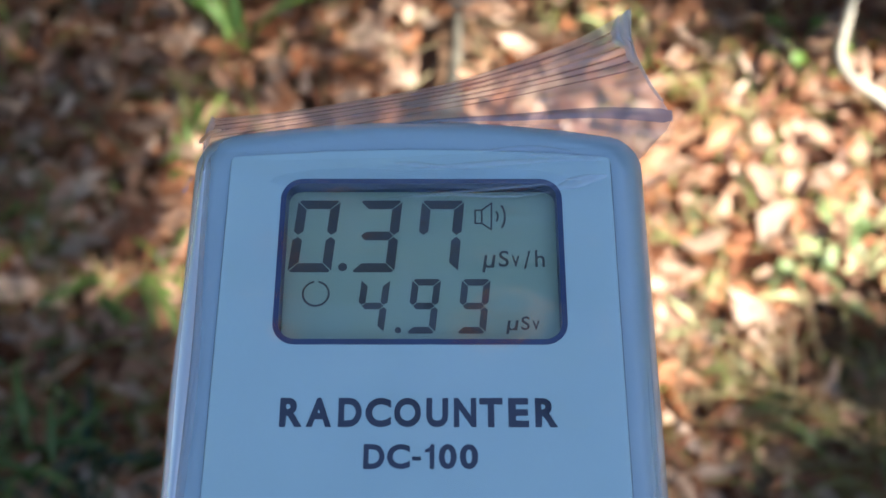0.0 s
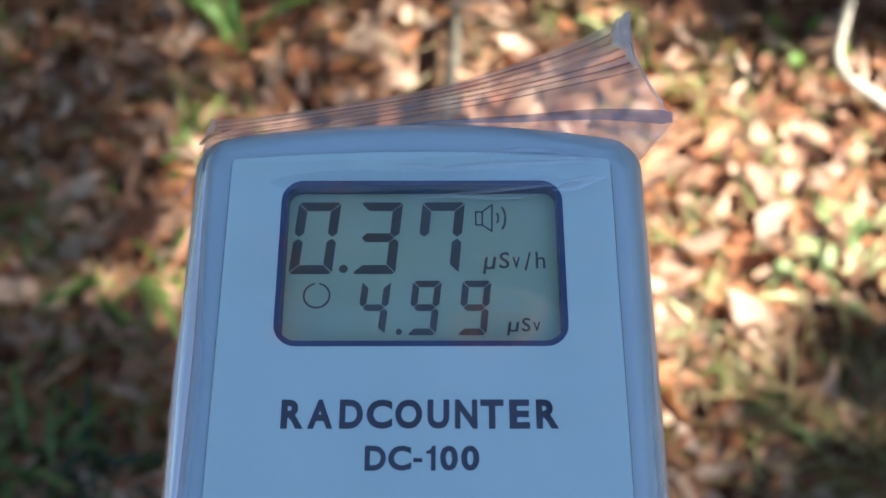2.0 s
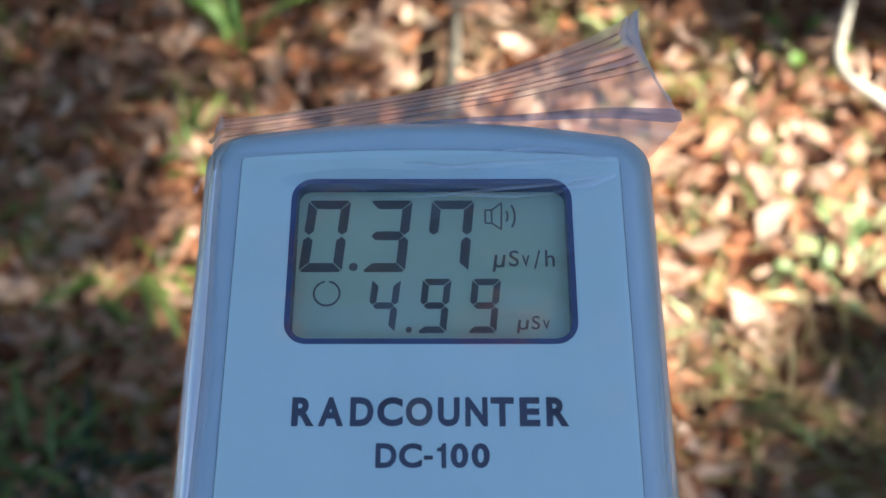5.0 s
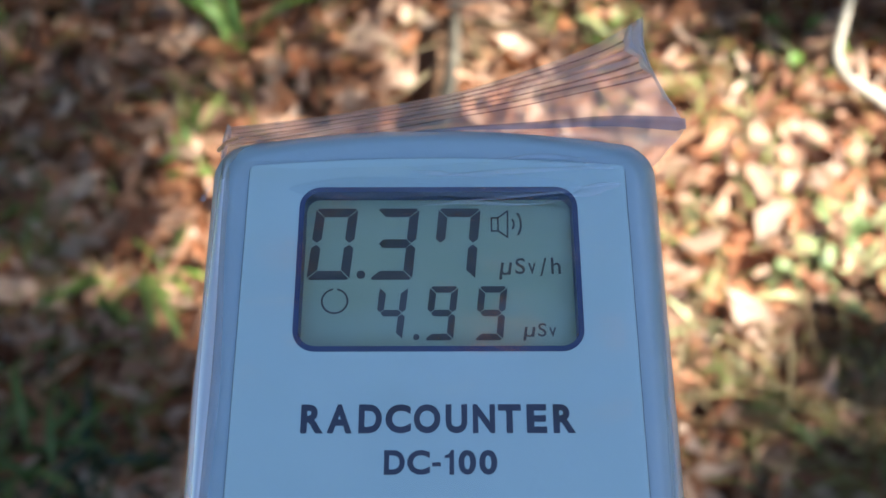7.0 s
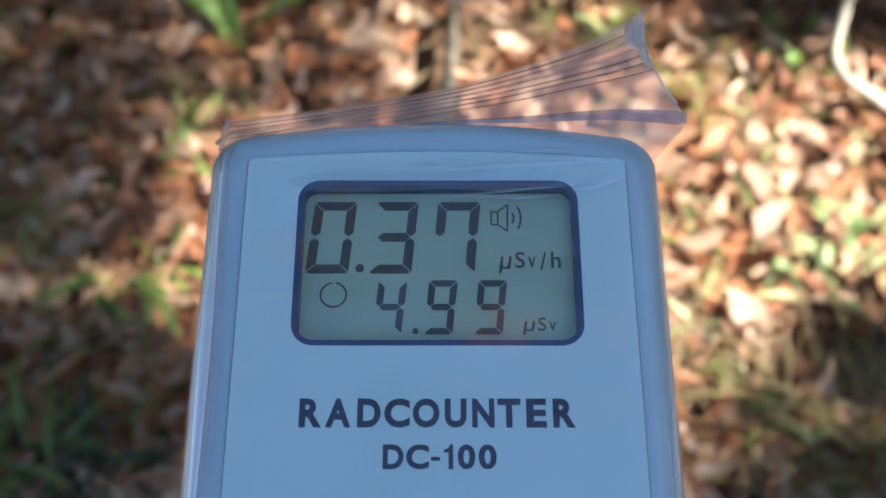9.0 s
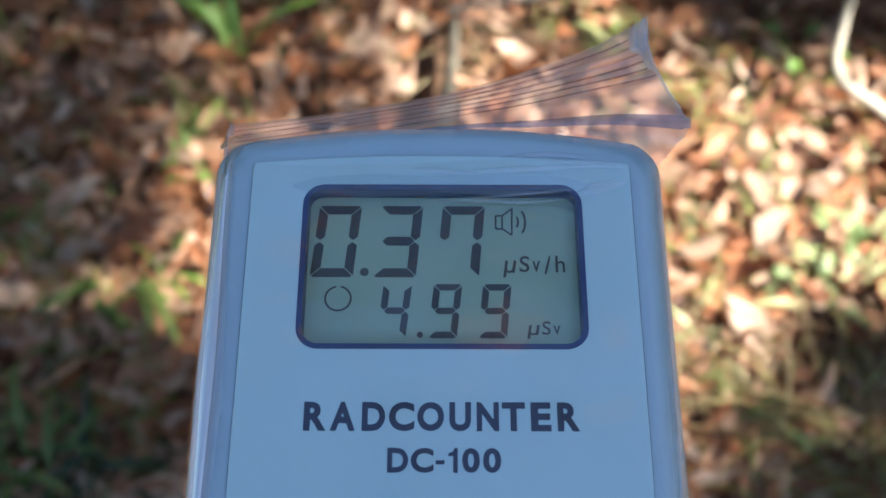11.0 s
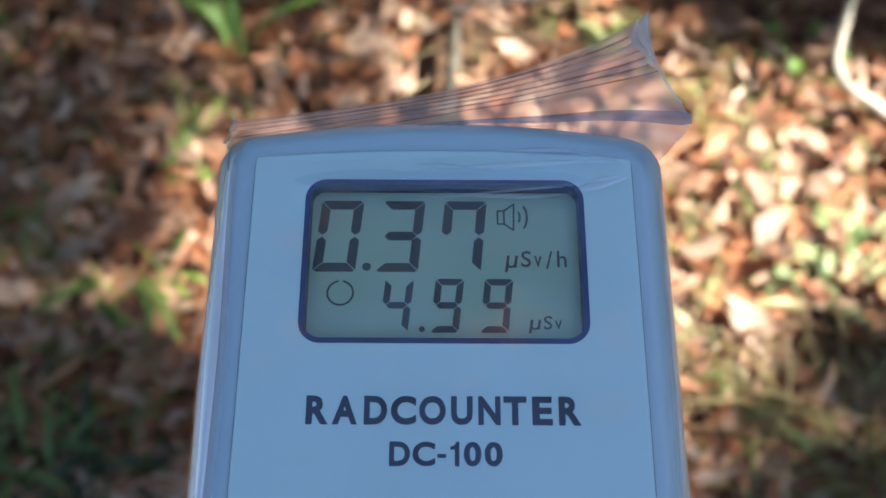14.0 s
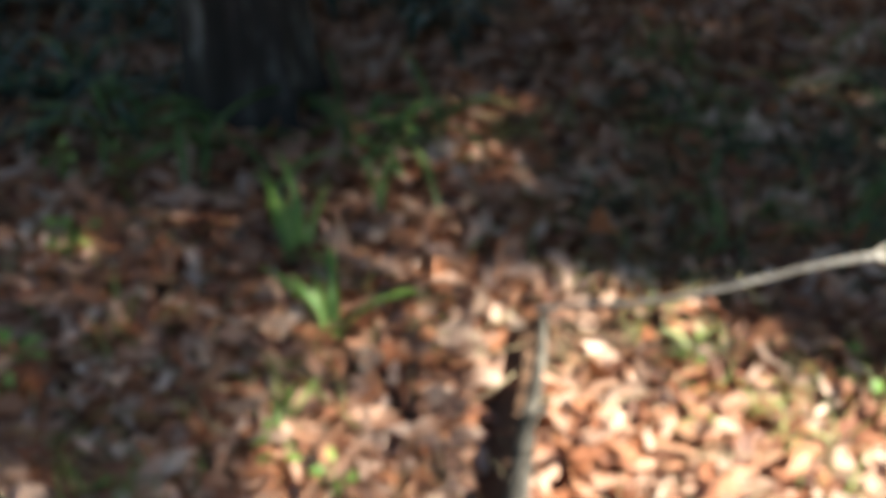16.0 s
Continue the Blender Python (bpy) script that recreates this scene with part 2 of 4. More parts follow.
# Ground
def build_ground():
    near = [i * 0.032 for i in range(-110, 111)]
    out = [4.2, 5.2, 7, 10, 15, 24, 40, 70, 130, 250, 500]
    xs = [-v for v in reversed(out)] + near + out
    ys = [v + 1.5 for v in xs]
    verts = [(x, y, ground_height(x, y) - 0.006) for y in ys for x in xs]
    w = len(xs)
    faces = [(j * w + i, j * w + i + 1, (j + 1) * w + i + 1, (j + 1) * w + i) for j in range(len(ys) - 1) for i in range(w - 1)]
    ob = pydata("ground", verts, faces, M_SOIL)
    return tagged(ob, "dark brown woodland soil and leaf mould", "ground", kind="structure")


def leaf_shape(rng):
    """One dry leaf, curled along and across, about one unit long: a grid of 7 by 4 points."""
    curl, cup, twist, skew = rng.uniform(-0.55, 0.55), rng.uniform(-0.6, 0.7), rng.uniform(-0.7, 0.7), rng.uniform(-0.13, 0.13)
    wide = rng.choice((0.12, 0.15, 0.18, 0.21, 0.25))
    rip, peak = rng.uniform(0, 6), rng.uniform(0.7, 1.3)
    verts = []
    for i in range(7):
        s = i / 6
        half = wide * math.sin(math.pi * min(0.985, max(0.02, s)) ** peak) * (1 + 0.22 * math.sin(11 * s + rip))
        for k in range(4):
            v = (k - 1.5) / 1.5
            x = s - 0.5
            y = half * v + skew * math.sin(math.pi * s)
            z = curl * (s - 0.5) ** 2 + cup * half * v * v + 0.04 * math.sin(7 * s + rip + 3 * v)
            a = twist * (s - 0.5)
            verts.append((x, y * math.cos(a) - z * math.sin(a), y * math.sin(a) + z * math.cos(a)))
    faces = [(i * 4 + k, i * 4 + k + 1, (i + 1) * 4 + k + 1, (i + 1) * 4 + k) for i in range(6) for k in range(3)]
    return verts, faces


def hollow(x, y):
    """The narrow bare gap beside the buried stick."""
    mid = -0.066 + 0.054 * (y - 1.0) / 0.5
    under_branch = -0.02 < x < 0.30 and abs(y - 1.49) < 0.026
    if math.hypot(x - 0.49, (y - 0.985) * 0.8) < 0.026 or math.hypot((x - 0.56) * 0.6, y - 0.80) < 0.035:
        return True
    return under_branch or (0.98 < y < 1.56 and -0.052 + 0.03 * (y - 1.0) < x - mid < 0.050)


def build_litter():
    rng = random.Random(14)
    shapes = [leaf_shape(rng) for _ in range(36)]
    arrays = [np.array(v) for v, _ in shapes]
    quads = np.array(shapes[0][1])
    spots = []

    def scatter(n, x0, x1, y0, y1, big=1.0):
        for _ in range(n):
            x, y = rng.uniform(x0, x1), rng.uniform(y0, y1)
            if not hollow(x, y):
                spots.append((x, y, big))
    scatter(7000, -1.65, 1.15, 0.40, 3.2, 1.01)
    scatter(11500, -1.65, 1.15, 0.40, 3.2)
    scatter(9000, -4, 4, -1.5, 6.5, 1.35)
    scatter(2200, -9, 9, -7, 12, 2.0)
    single, joined = [], []
    for x, y, big in spots:
        size = min(0.125, max(0.022, rng.gauss(0.068, 0.023))) * big
        top = rng.random() if big != 1.01 else 0.0
        e = Euler((rng.gauss(0, 0.12 + 0.30 * top), rng.gauss(0, 0.12 + 0.30 * top), rng.uniform(0, 6.283)))
        m = Matrix.LocRotScale((x, y, ground_height(x, y) + 0.003 + 0.034 * top), e, (size, size, size))
        if big == 1.0 and top > 0.7 and 0.05 < x < 0.90 and 0.80 < y < 1.5 and len(single) < 300:
            single.append(m)
        else:
            joined.append(m)
    vs, fs = [], []
    for i, m in enumerate(joined):
        a = arrays[rng.randrange(36)]
        r = np.array(m)
        vs.append(a @ r[:3, :3].T + r[:3, 3])
        fs.append(quads + i * 28)
    # the litter thins out towards the woods
    far = random.Random(15)
    for i in range(len(joined), len(joined) + 11000):
        x, y, size = far.gauss(0, 4.2), 1.5 + far.gauss(0, 4.2), far.uniform(0.08, 0.15)
        if math.hypot(x, y - 1.5) < 3.3:
            x, y = x + math.copysign(3.3, x), y + math.copysign(3.3, y - 1.5)
        e = Euler((far.gauss(0, 0.25), far.gauss(0, 0.25), far.uniform(0, 6.283)))
        r = np.array(Matrix.LocRotScale((x, y, ground_height(x, y) + 0.02), e, (size, size, size)))
        vs.append(arrays[far.randrange(36)] @ r[:3, :3].T + r[:3, 3])
        fs.append(quads + i * 28)
    litter = pydata("leaf_litter", np.concatenate(vs).tolist(), np.concatenate(fs).tolist(), M_LITTER)
    tagged(litter, "deep litter of curled dry brown leaves on woodland ground", "leaf litter", kind="stuff")
    meshes = []
    for v, f in shapes:
        me = bpy.data.meshes.new("leaf")
        me.from_pydata(v, [], f)
        for p in me.polygons:
            p.use_smooth = True
        me.materials.append(M_LEAF)
        meshes.append(me)
    # large pale leaves that lie on top: x, y, length, turn, tilt
    pale = []
    for v, f in shapes[:4]:
        me = bpy.data.meshes.new("leaf")
        me.from_pydata([(a, b * 1.15, c * 0.8) for a, b, c in v], [], f)
        for p in me.polygons:
            p.use_smooth = True
        me.materials.append(M_PALELEAF)
        pale.append(me)
    for i, (x, y, ln, turn, tilt) in enumerate(((-0.085, 1.205, 0.09, -62, 18), (0.186, 1.655, 0.12, 100, 8), (-0.292, 1.362, 0.09, 75, 10), (-0.49, 1.245, 0.11, 20, 6), (0.52, 1.03, 0.12, 48, 12),
                                             (-0.555, 0.985, 0.10, 15, 8), (0.50, 1.11, 0.10, 100, 10), (0.40, 1.00, 0.10, 20, 8), (-0.43, 1.16, 0.10, 0, 6),
                                             (0.62, 1.12, 0.09, 30, 10), (-0.10, 1.53, 0.08, 60, 20), (-0.03, 1.50, 0.08, -50, 22), (-0.14, 1.83, 0.07, 40, 14), (-0.31, 1.72, 0.09, 60, 10), (-0.79, 1.61, 0.09, 70, 8))):
        ob = new("leaf", pale[i % 4])
        ob.parent = litter
        ob.matrix_basis = pose(x, y, ground_height(x, y) + 0.044, tilt, -tilt * 0.5, turn) @ Matrix.Diagonal((ln * 0.82, ln * 0.82, ln * 0.82, 1))
    for m in single:
        ob = new("leaf", rng.choice(meshes))
        ob.parent = litter
        ob.matrix_basis = m


def build_straw():
    """Thin dry stalks and torn blades that lie across the leaves."""
    rng = random.Random(17)
    vs, fs = [], []
    for _ in range(1700):
        x, y = rng.uniform(-1.5, 1.1), rng.uniform(0.45, 2.9)
        if rng.random() < 0.2:
            x, y = rng.gauss(0.6, 0.18), rng.gauss(0.72, 0.08)
        ln, a, w = rng.uniform(0.04, 0.15), rng.uniform(0, 6.283), rng.uniform(0.0006, 0.0024)
        bend, z = rng.uniform(-0.5, 0.5), ground_height(x, y) + rng.uniform(0.022, 0.045)
        k = len(vs)
        for i in range(5):
            s = i / 4
            vs += [(x, y, z + w), (x - math.sin(a) * w, y + math.cos(a) * w, z), (x + math.sin(a) * w, y - math.cos(a) * w, z)]
            x, y, z = x + math.cos(a) * ln / 4, y + math.sin(a) * ln / 4, z + rng.uniform(-0.004, 0.004)
            a += bend / 4
        for i in range(4):
            for q in range(3):
                fs.append((k + i * 3 + q, k + i * 3 + (q + 1) % 3, k + i * 3 + 3 + (q + 1) % 3, k + i * 3 + 3 + q))
    ob = pydata("dry_grass_litter", vs, fs, M_STRAW)
    tagged(ob, "scattered straw-coloured dry grass stalks on the leaves", "dry grass", kind="stuff")


def build_sprigs():
    """Thin olive grass that comes up between the leaves in loose patches."""
    rng = random.Random(23)
    vs, fs = [], []
    patches = [(0.60, 0.82, 0.10, 34), (0.50, 0.66, 0.09, 28), (0.36, 0.80, 0.07, 34), (0.68, 1.08, 0.09, 40), (0.40, 1.02, 0.05, 22), (0.42, 1.28, 0.06, 22),
               (0.62, 1.38, 0.10, 34), (0.30, 1.52, 0.08, 26), (0.62, 0.66, 0.08, 20), (-0.66, 1.05, 0.10, 40), (-0.55, 0.85, 0.10, 46), (-0.60, 0.66, 0.09, 46),
               (-0.45, 0.70, 0.06, 26), (-0.72, 1.35, 0.10, 34), (-0.42, 1.30, 0.06, 26), (-0.25, 1.52, 0.07, 26), (-0.90, 1.60, 0.10, 26), (-0.80, 0.95, 0.10, 34),
               (0.05, 2.05, 0.14, 40), (0.20, 1.85, 0.10, 34), (0.95, 1.30, 0.12, 34), (-0.75, 1.90, 0.14, 26), (0.10, 1.62, 0.06, 16), (0.75, 2.30, 0.14, 34)]
    for px, py, sp, n in patches:
        for _ in range(n):
            x, y = rng.gauss(px, sp), rng.gauss(py, sp)
            z = ground_height(x, y) + 0.01
            a, ln, w = rng.uniform(0, 6.283), rng.uniform(0.05, 0.13), rng.uniform(0.0018, 0.0045)
            rise, bend = rng.uniform(0.5, 1.25), rng.uniform(0.4, 1.6)
            k = len(vs)
            for i in range(5):
                t = w * (1 - i / 4.3)
                vs += [(x - math.sin(a) * t, y + math.cos(a) * t, z + t * 0.5), (x, y, z), (x + math.sin(a) * t, y - math.cos(a) * t, z + t * 0.5)]
                x, y, z = x + math.cos(a) * math.cos(rise) * ln / 4, y + math.sin(a) * math.cos(rise) * ln / 4, z + math.sin(rise) * ln / 4
                rise -= bend / 4
            for i in range(4):
                for q in range(2):
                    fs.append((k + i * 3 + q, k + i * 3 + q + 1, k + i * 3 + 4 + q, k + i * 3 + 3 + q))
    ob = pydata("sprig_grass", vs, fs, M_SPRIG)
    tagged(ob, "sparse thin olive grass growing between dry leaves", "grass", kind="stuff")


# Plants
def blade_mesh(length, width, bend, seed):
    """A folded grass blade that rises along +x, bends over and ends in a point."""
    rng = random.Random(seed)
    verts, faces = [], []
    p, a = Vector((0, 0, 0)), radians(75)
    sway = rng.uniform(-0.4, 0.4)
    n = 8
    for i in range(n + 1):
        s = i / n
        w = width * (0.35 + 1.1 * s) * (1 - s) ** 0.6 + 0.0004
        side = Vector((-math.sin(sway * s), math.cos(sway * s), 0))
        verts += [p + side * w * 0.5 + Vector((0, 0, w * 0.18)), p.copy(), p - side * w * 0.5 + Vector((0, 0, w * 0.18))]
        a -= bend / n
        p = p + Vector((math.cos(a) * math.cos(sway * s), math.cos(a) * math.sin(sway * s), math.sin(a))) * length / n
    for i in range(n):
        for k in range(2):
            faces.append((i * 3 + k, i * 3 + k + 1, i * 3 + k + 4, i * 3 + k + 3))
    return verts, faces


def tuft(x, y, blades, length, width, mat, label, bend=1.6, seed=0, spread=0.02, turns=None, group="grass tufts"):
    rng = random.Random(seed)
    base = new("grass_tuft")
    base.location = (x, y, ground_height(x, y))
    tagged(base, label, "grass", group)
    for i in range(blades):
        ln = length * rng.uniform(0.65, 1.1)
        v, f = blade_mesh(ln, width * rng.uniform(0.8, 1.2), bend * rng.uniform(0.7, 1.25), seed * 31 + i)
        ob = pydata("blade", v, f, mat, base)
        yaw = turns[i % len(turns)] + rng.uniform(-12, 12) if turns else 360 * i / blades + rng.uniform(-35, 35)
        ob.matrix_basis = pose(rng.uniform(-spread, spread), rng.uniform(-spread, spread), -0.004, 0, 0, yaw)
    return base


def leaf_cloud(rng, centres, per, leaf, flat=0.6):
    """Many small folded leaves round the given centres (x, y, z, radius)."""
    vs, fs = [], []
    for cx, cy, cz, r in centres:
        for _ in range(int(per * r * r)):
            d = Vector((rng.gauss(0, 1), rng.gauss(0, 1), rng.gauss(0, 1)))
            d = d.normalized() * r * rng.random() ** 0.45
            p = Vector((cx + d.x, cy + d.y, cz + d.z * flat))
            q = Euler((rng.uniform(0, 6.3), rng.uniform(0, 6.3), rng.uniform(0, 6.3))).to_matrix()
            s = leaf * rng.uniform(0.6, 1.3)
            k = len(vs)
            for v in ((-0.5, 0, 0), (0, 0.24, 0.06), (0.5, 0, 0), (0, -0.24, 0.06), (0, 0, -0.02)):
                vs.append(p + q @ (Vector(v) * s))
            fs += [(k, k + 4, k + 1), (k + 4, k + 2, k + 1), (k, k + 3, k + 4), (k + 4, k + 3, k + 2)]
    return vs, fs


def trunk_mesh(height, radius, lean, flare, seed):
    rng = random.Random(seed)
    ph = [rng.uniform(0, 6.3) for _ in range(4)]
    rings, seg = [], 40
    zs = [-0.08, 0, 0.03, 0.07, 0.12, 0.18, 0.26, 0.36, 0.5, 0.7, 1.0, 1.4, 2, 3, 4, 5.5, height]
    for z in zs:
        r = radius * (1 - 0.75 * max(0, z) / height) + flare * math.exp(-max(0, z) / 0.09)
        ring = []
        for k in range(seg):
            a = 2 * math.pi * k / seg
            root = flare * 0.9 * math.exp(-max(0, z) / 0.12) * max(0, math.cos(4 * a + ph[0])) ** 2
            bark = 0.035 * radius / 0.14 * noise.noise(Vector((math.cos(a) * 5, math.sin(a) * 5, z * 1.2 + seed)))
            ridge = 0.006 * math.sin(13 * a + ph[1] + 1.5 * math.sin(z * 5))
            q = r + root + bark + ridge
            ring.append((q * math.cos(a) + lean[0] * z, q * math.sin(a) + lean[1] * z, z))
        rings.append(ring)
    return loops(rings, True, True)


def build_tree(x, y, height, radius, lean, limbs, clumps, label, seed, flare=0.035, per=420, leaf=0.10):
    rng = random.Random(seed)
    base = new("tree")
    base.location = (x, y, ground_height(x, y))
    tagged(base, label, "tree", "woodland trees")
    part("trunk", trunk_mesh(height, radius, lean, flare, seed), M_SHADEBARK, base)
    for i, (z, tip) in enumerate(limbs):
        a = Vector((lean[0] * z, lean[1] * z, z))
        b = Vector(tip)
        m = a.lerp(b, 0.5) + Vector((rng.uniform(-0.15, 0.15), rng.uniform(-0.15, 0.15), 0.18))
        part("limb", tube([a, a.lerp(m, 0.5), m, m.lerp(b, 0.5), b], [radius * 0.42, radius * 0.34, radius * 0.26, radius * 0.16, radius * 0.06], 8, 0.06, seed + i), M_SHADEBARK, base)
    v, f = leaf_cloud(rng, clumps, per, leaf)
    pydata("crown", v, f, M_CANOPY, base, smooth=False)
    return base


def shaded(gx, gy, far, radius, tree):
    """A clump of leaves whose shade falls round (gx, gy) on the ground, in the tree's own place."""
    p = Vector((gx, gy, 0)) + SUN * far
    return (p.x - tree[0], p.y - tree[1], p.z, radius)


# The meter
def segment_digit(name, parent, glyph, x1, y0, w, h, stroke, slant, mat):
    """A seven-segment figure whose right edge is x1 at the top; millimetres on the display."""
    g = 0.15
    t, c = stroke, stroke * 0.42
    mid = h / 2
    seg = {
        "a": [(g + 0.25, h), (w - g - 0.25, h), (w - g - 0.05, h - 0.22), (w - t, h - t), (t, h - t), (g + 0.05, h - 0.22)],
        "d": [(g + 0.25, 0), (g + 0.05, 0.22), (t, t), (w - t, t), (w - g - 0.05, 0.22), (w - g - 0.25, 0)],
        "b": [(w, h - g - 0.1), (w, mid + c + g), (w - t * 0.5, mid + g), (w - t, mid + c + g), (w - t, h - t - g)],
        "c": [(w, g + 0.1), (w - t, t + g), (w - t, mid - c - g), (w - t * 0.5, mid - g), (w, mid - c - g)],
        "f": [(0, h - g - 0.1), (t, h - t - g), (t, mid + c + g), (t * 0.5, mid + g), (0, mid + c + g)],
        "e": [(0, g + 0.1), (0, mid - c - g), (t * 0.5, mid - g), (t, mid - c - g), (t, t + g)],
        "g": [(t * 0.55, mid), (t + 0.05, mid + t / 2), (w - t - 0.05, mid + t / 2), (w - t * 0.55, mid), (w - t - 0.05, mid - t / 2), (t + 0.05, mid - t / 2)],
    }
    lit = {"0": "abcdef", "3": "abcdg", "7": "abcf", "4": "bcfg", "9": "abcdfg"}[glyph]
    bm = bmesh.new()
    for key in lit:
        vs = [bm.verts.new(((x1 - w + x - slant * (1 - y / h)) * 0.001, (y0 + y) * 0.001, 0)) for x, y in seg[key]]
        bm.faces.new(vs)
    made = bmesh.ops.extrude_face_region(bm, geom=bm.faces[:])
    bmesh.ops.translate(bm, vec=(0, 0, 0.00006), verts=[v for v in made["geom"] if isinstance(v, bmesh.types.BMVert)])
    ob = part(name, bm, mat, parent, smooth=False)
    ob.location.z = LCD_Z + 0.00002
    return ob


def disc(name, parent, x, y, r, mat, z, hole=0.0, gap=0.0):
    n = 28
    a0, a1 = radians(90 + gap), radians(450 - gap)
    bm = bmesh.new()
    rows = []
    for zz in (0, 0.00006):
        outer = [bm.verts.new(((x + r * math.cos(a0 + (a1 - a0) * k / n)) * 0.001, (y + r * math.sin(a0 + (a1 - a0) * k / n)) * 0.001, zz)) for k in range(n + 1)]
        inner = [bm.verts.new(((x + hole * math.cos(a0 + (a1 - a0) * k / n)) * 0.001, (y + hole * math.sin(a0 + (a1 - a0) * k / n)) * 0.001, zz)) for k in range(n + 1)]
        rows.append((outer, inner))
    for k in range(n):
        bm.faces.new((rows[1][0][k], rows[1][0][k + 1], rows[1][1][k + 1], rows[1][1][k]))
        bm.faces.new((rows[0][0][k], rows[1][0][k], rows[1][0][k + 1], rows[0][0][k + 1]))
    ob = part(name, bm, mat, parent, smooth=False)
    ob.location.z = z
    return ob


def glyph_mesh(char, bold):
    """Points and faces of one letter of the built-in font, fitted into a unit box; the figure one gets its flag."""
    if char == "1":
        flat = [(0.50, 0), (1, 0), (1, 1), (0.64, 1), (0.52, 0.88), (0.30, 0.82), (0, 0.80), (0, 0.67), (0.50, 0.68)]
        n = len(flat)
        pts = [(x, y, z) for z in (0, 1) for x, y in flat]
        return pts, [tuple(range(n, 2 * n))] + [(k, (k + 1) % n, n + (k + 1) % n, n + k) for k in range(n)]
    cu = bpy.data.curves.new("letter", "FONT")
    cu.body, cu.size, cu.offset, cu.resolution_u = char, 1.0, bold, 6
    cu.extrude = 0.01
    tmp = new("lettering_curve", cu)
    dg = bpy.context.evaluated_depsgraph_get()
    me = bpy.data.meshes.new_from_object(tmp.evaluated_get(dg))
    bpy.data.objects.remove(tmp)
    co = np.array([v.co[:] for v in me.vertices])
    lo, hi = co.min(0), co.max(0)
    faces = [tuple(p.vertices) for p in me.polygons]
    bpy.data.meshes.remove(me)
    return ((co - lo) / (hi - lo)).tolist(), faces


def lettering(name, parent, letters, z, mat, bold):
    """Words as one thin mesh: each letter with its own box (x0, x1, y0, y1) in millimetres and its lean."""
    vs, fs = [], []
    for char, x0, x1, y0, y1, lean in letters:
        pts, faces = glyph_mesh(char, bold)
        k = len(vs)
        vs += [((x0 + x * (x1 - x0) + lean * (y - 0.5)) * 0.001, (y0 + y * (y1 - y0)) * 0.001, 0.00006 * h) for x, y, h in pts]
        fs += [tuple(k + q for q in f) for f in faces]
    ob = pydata(name, vs, fs, mat, parent, smooth=False)
    ob.location.z = z
    return ob


LCD_Z = -0.0025
METER = pose(0, 0.08611, 1.28148, 11.5)


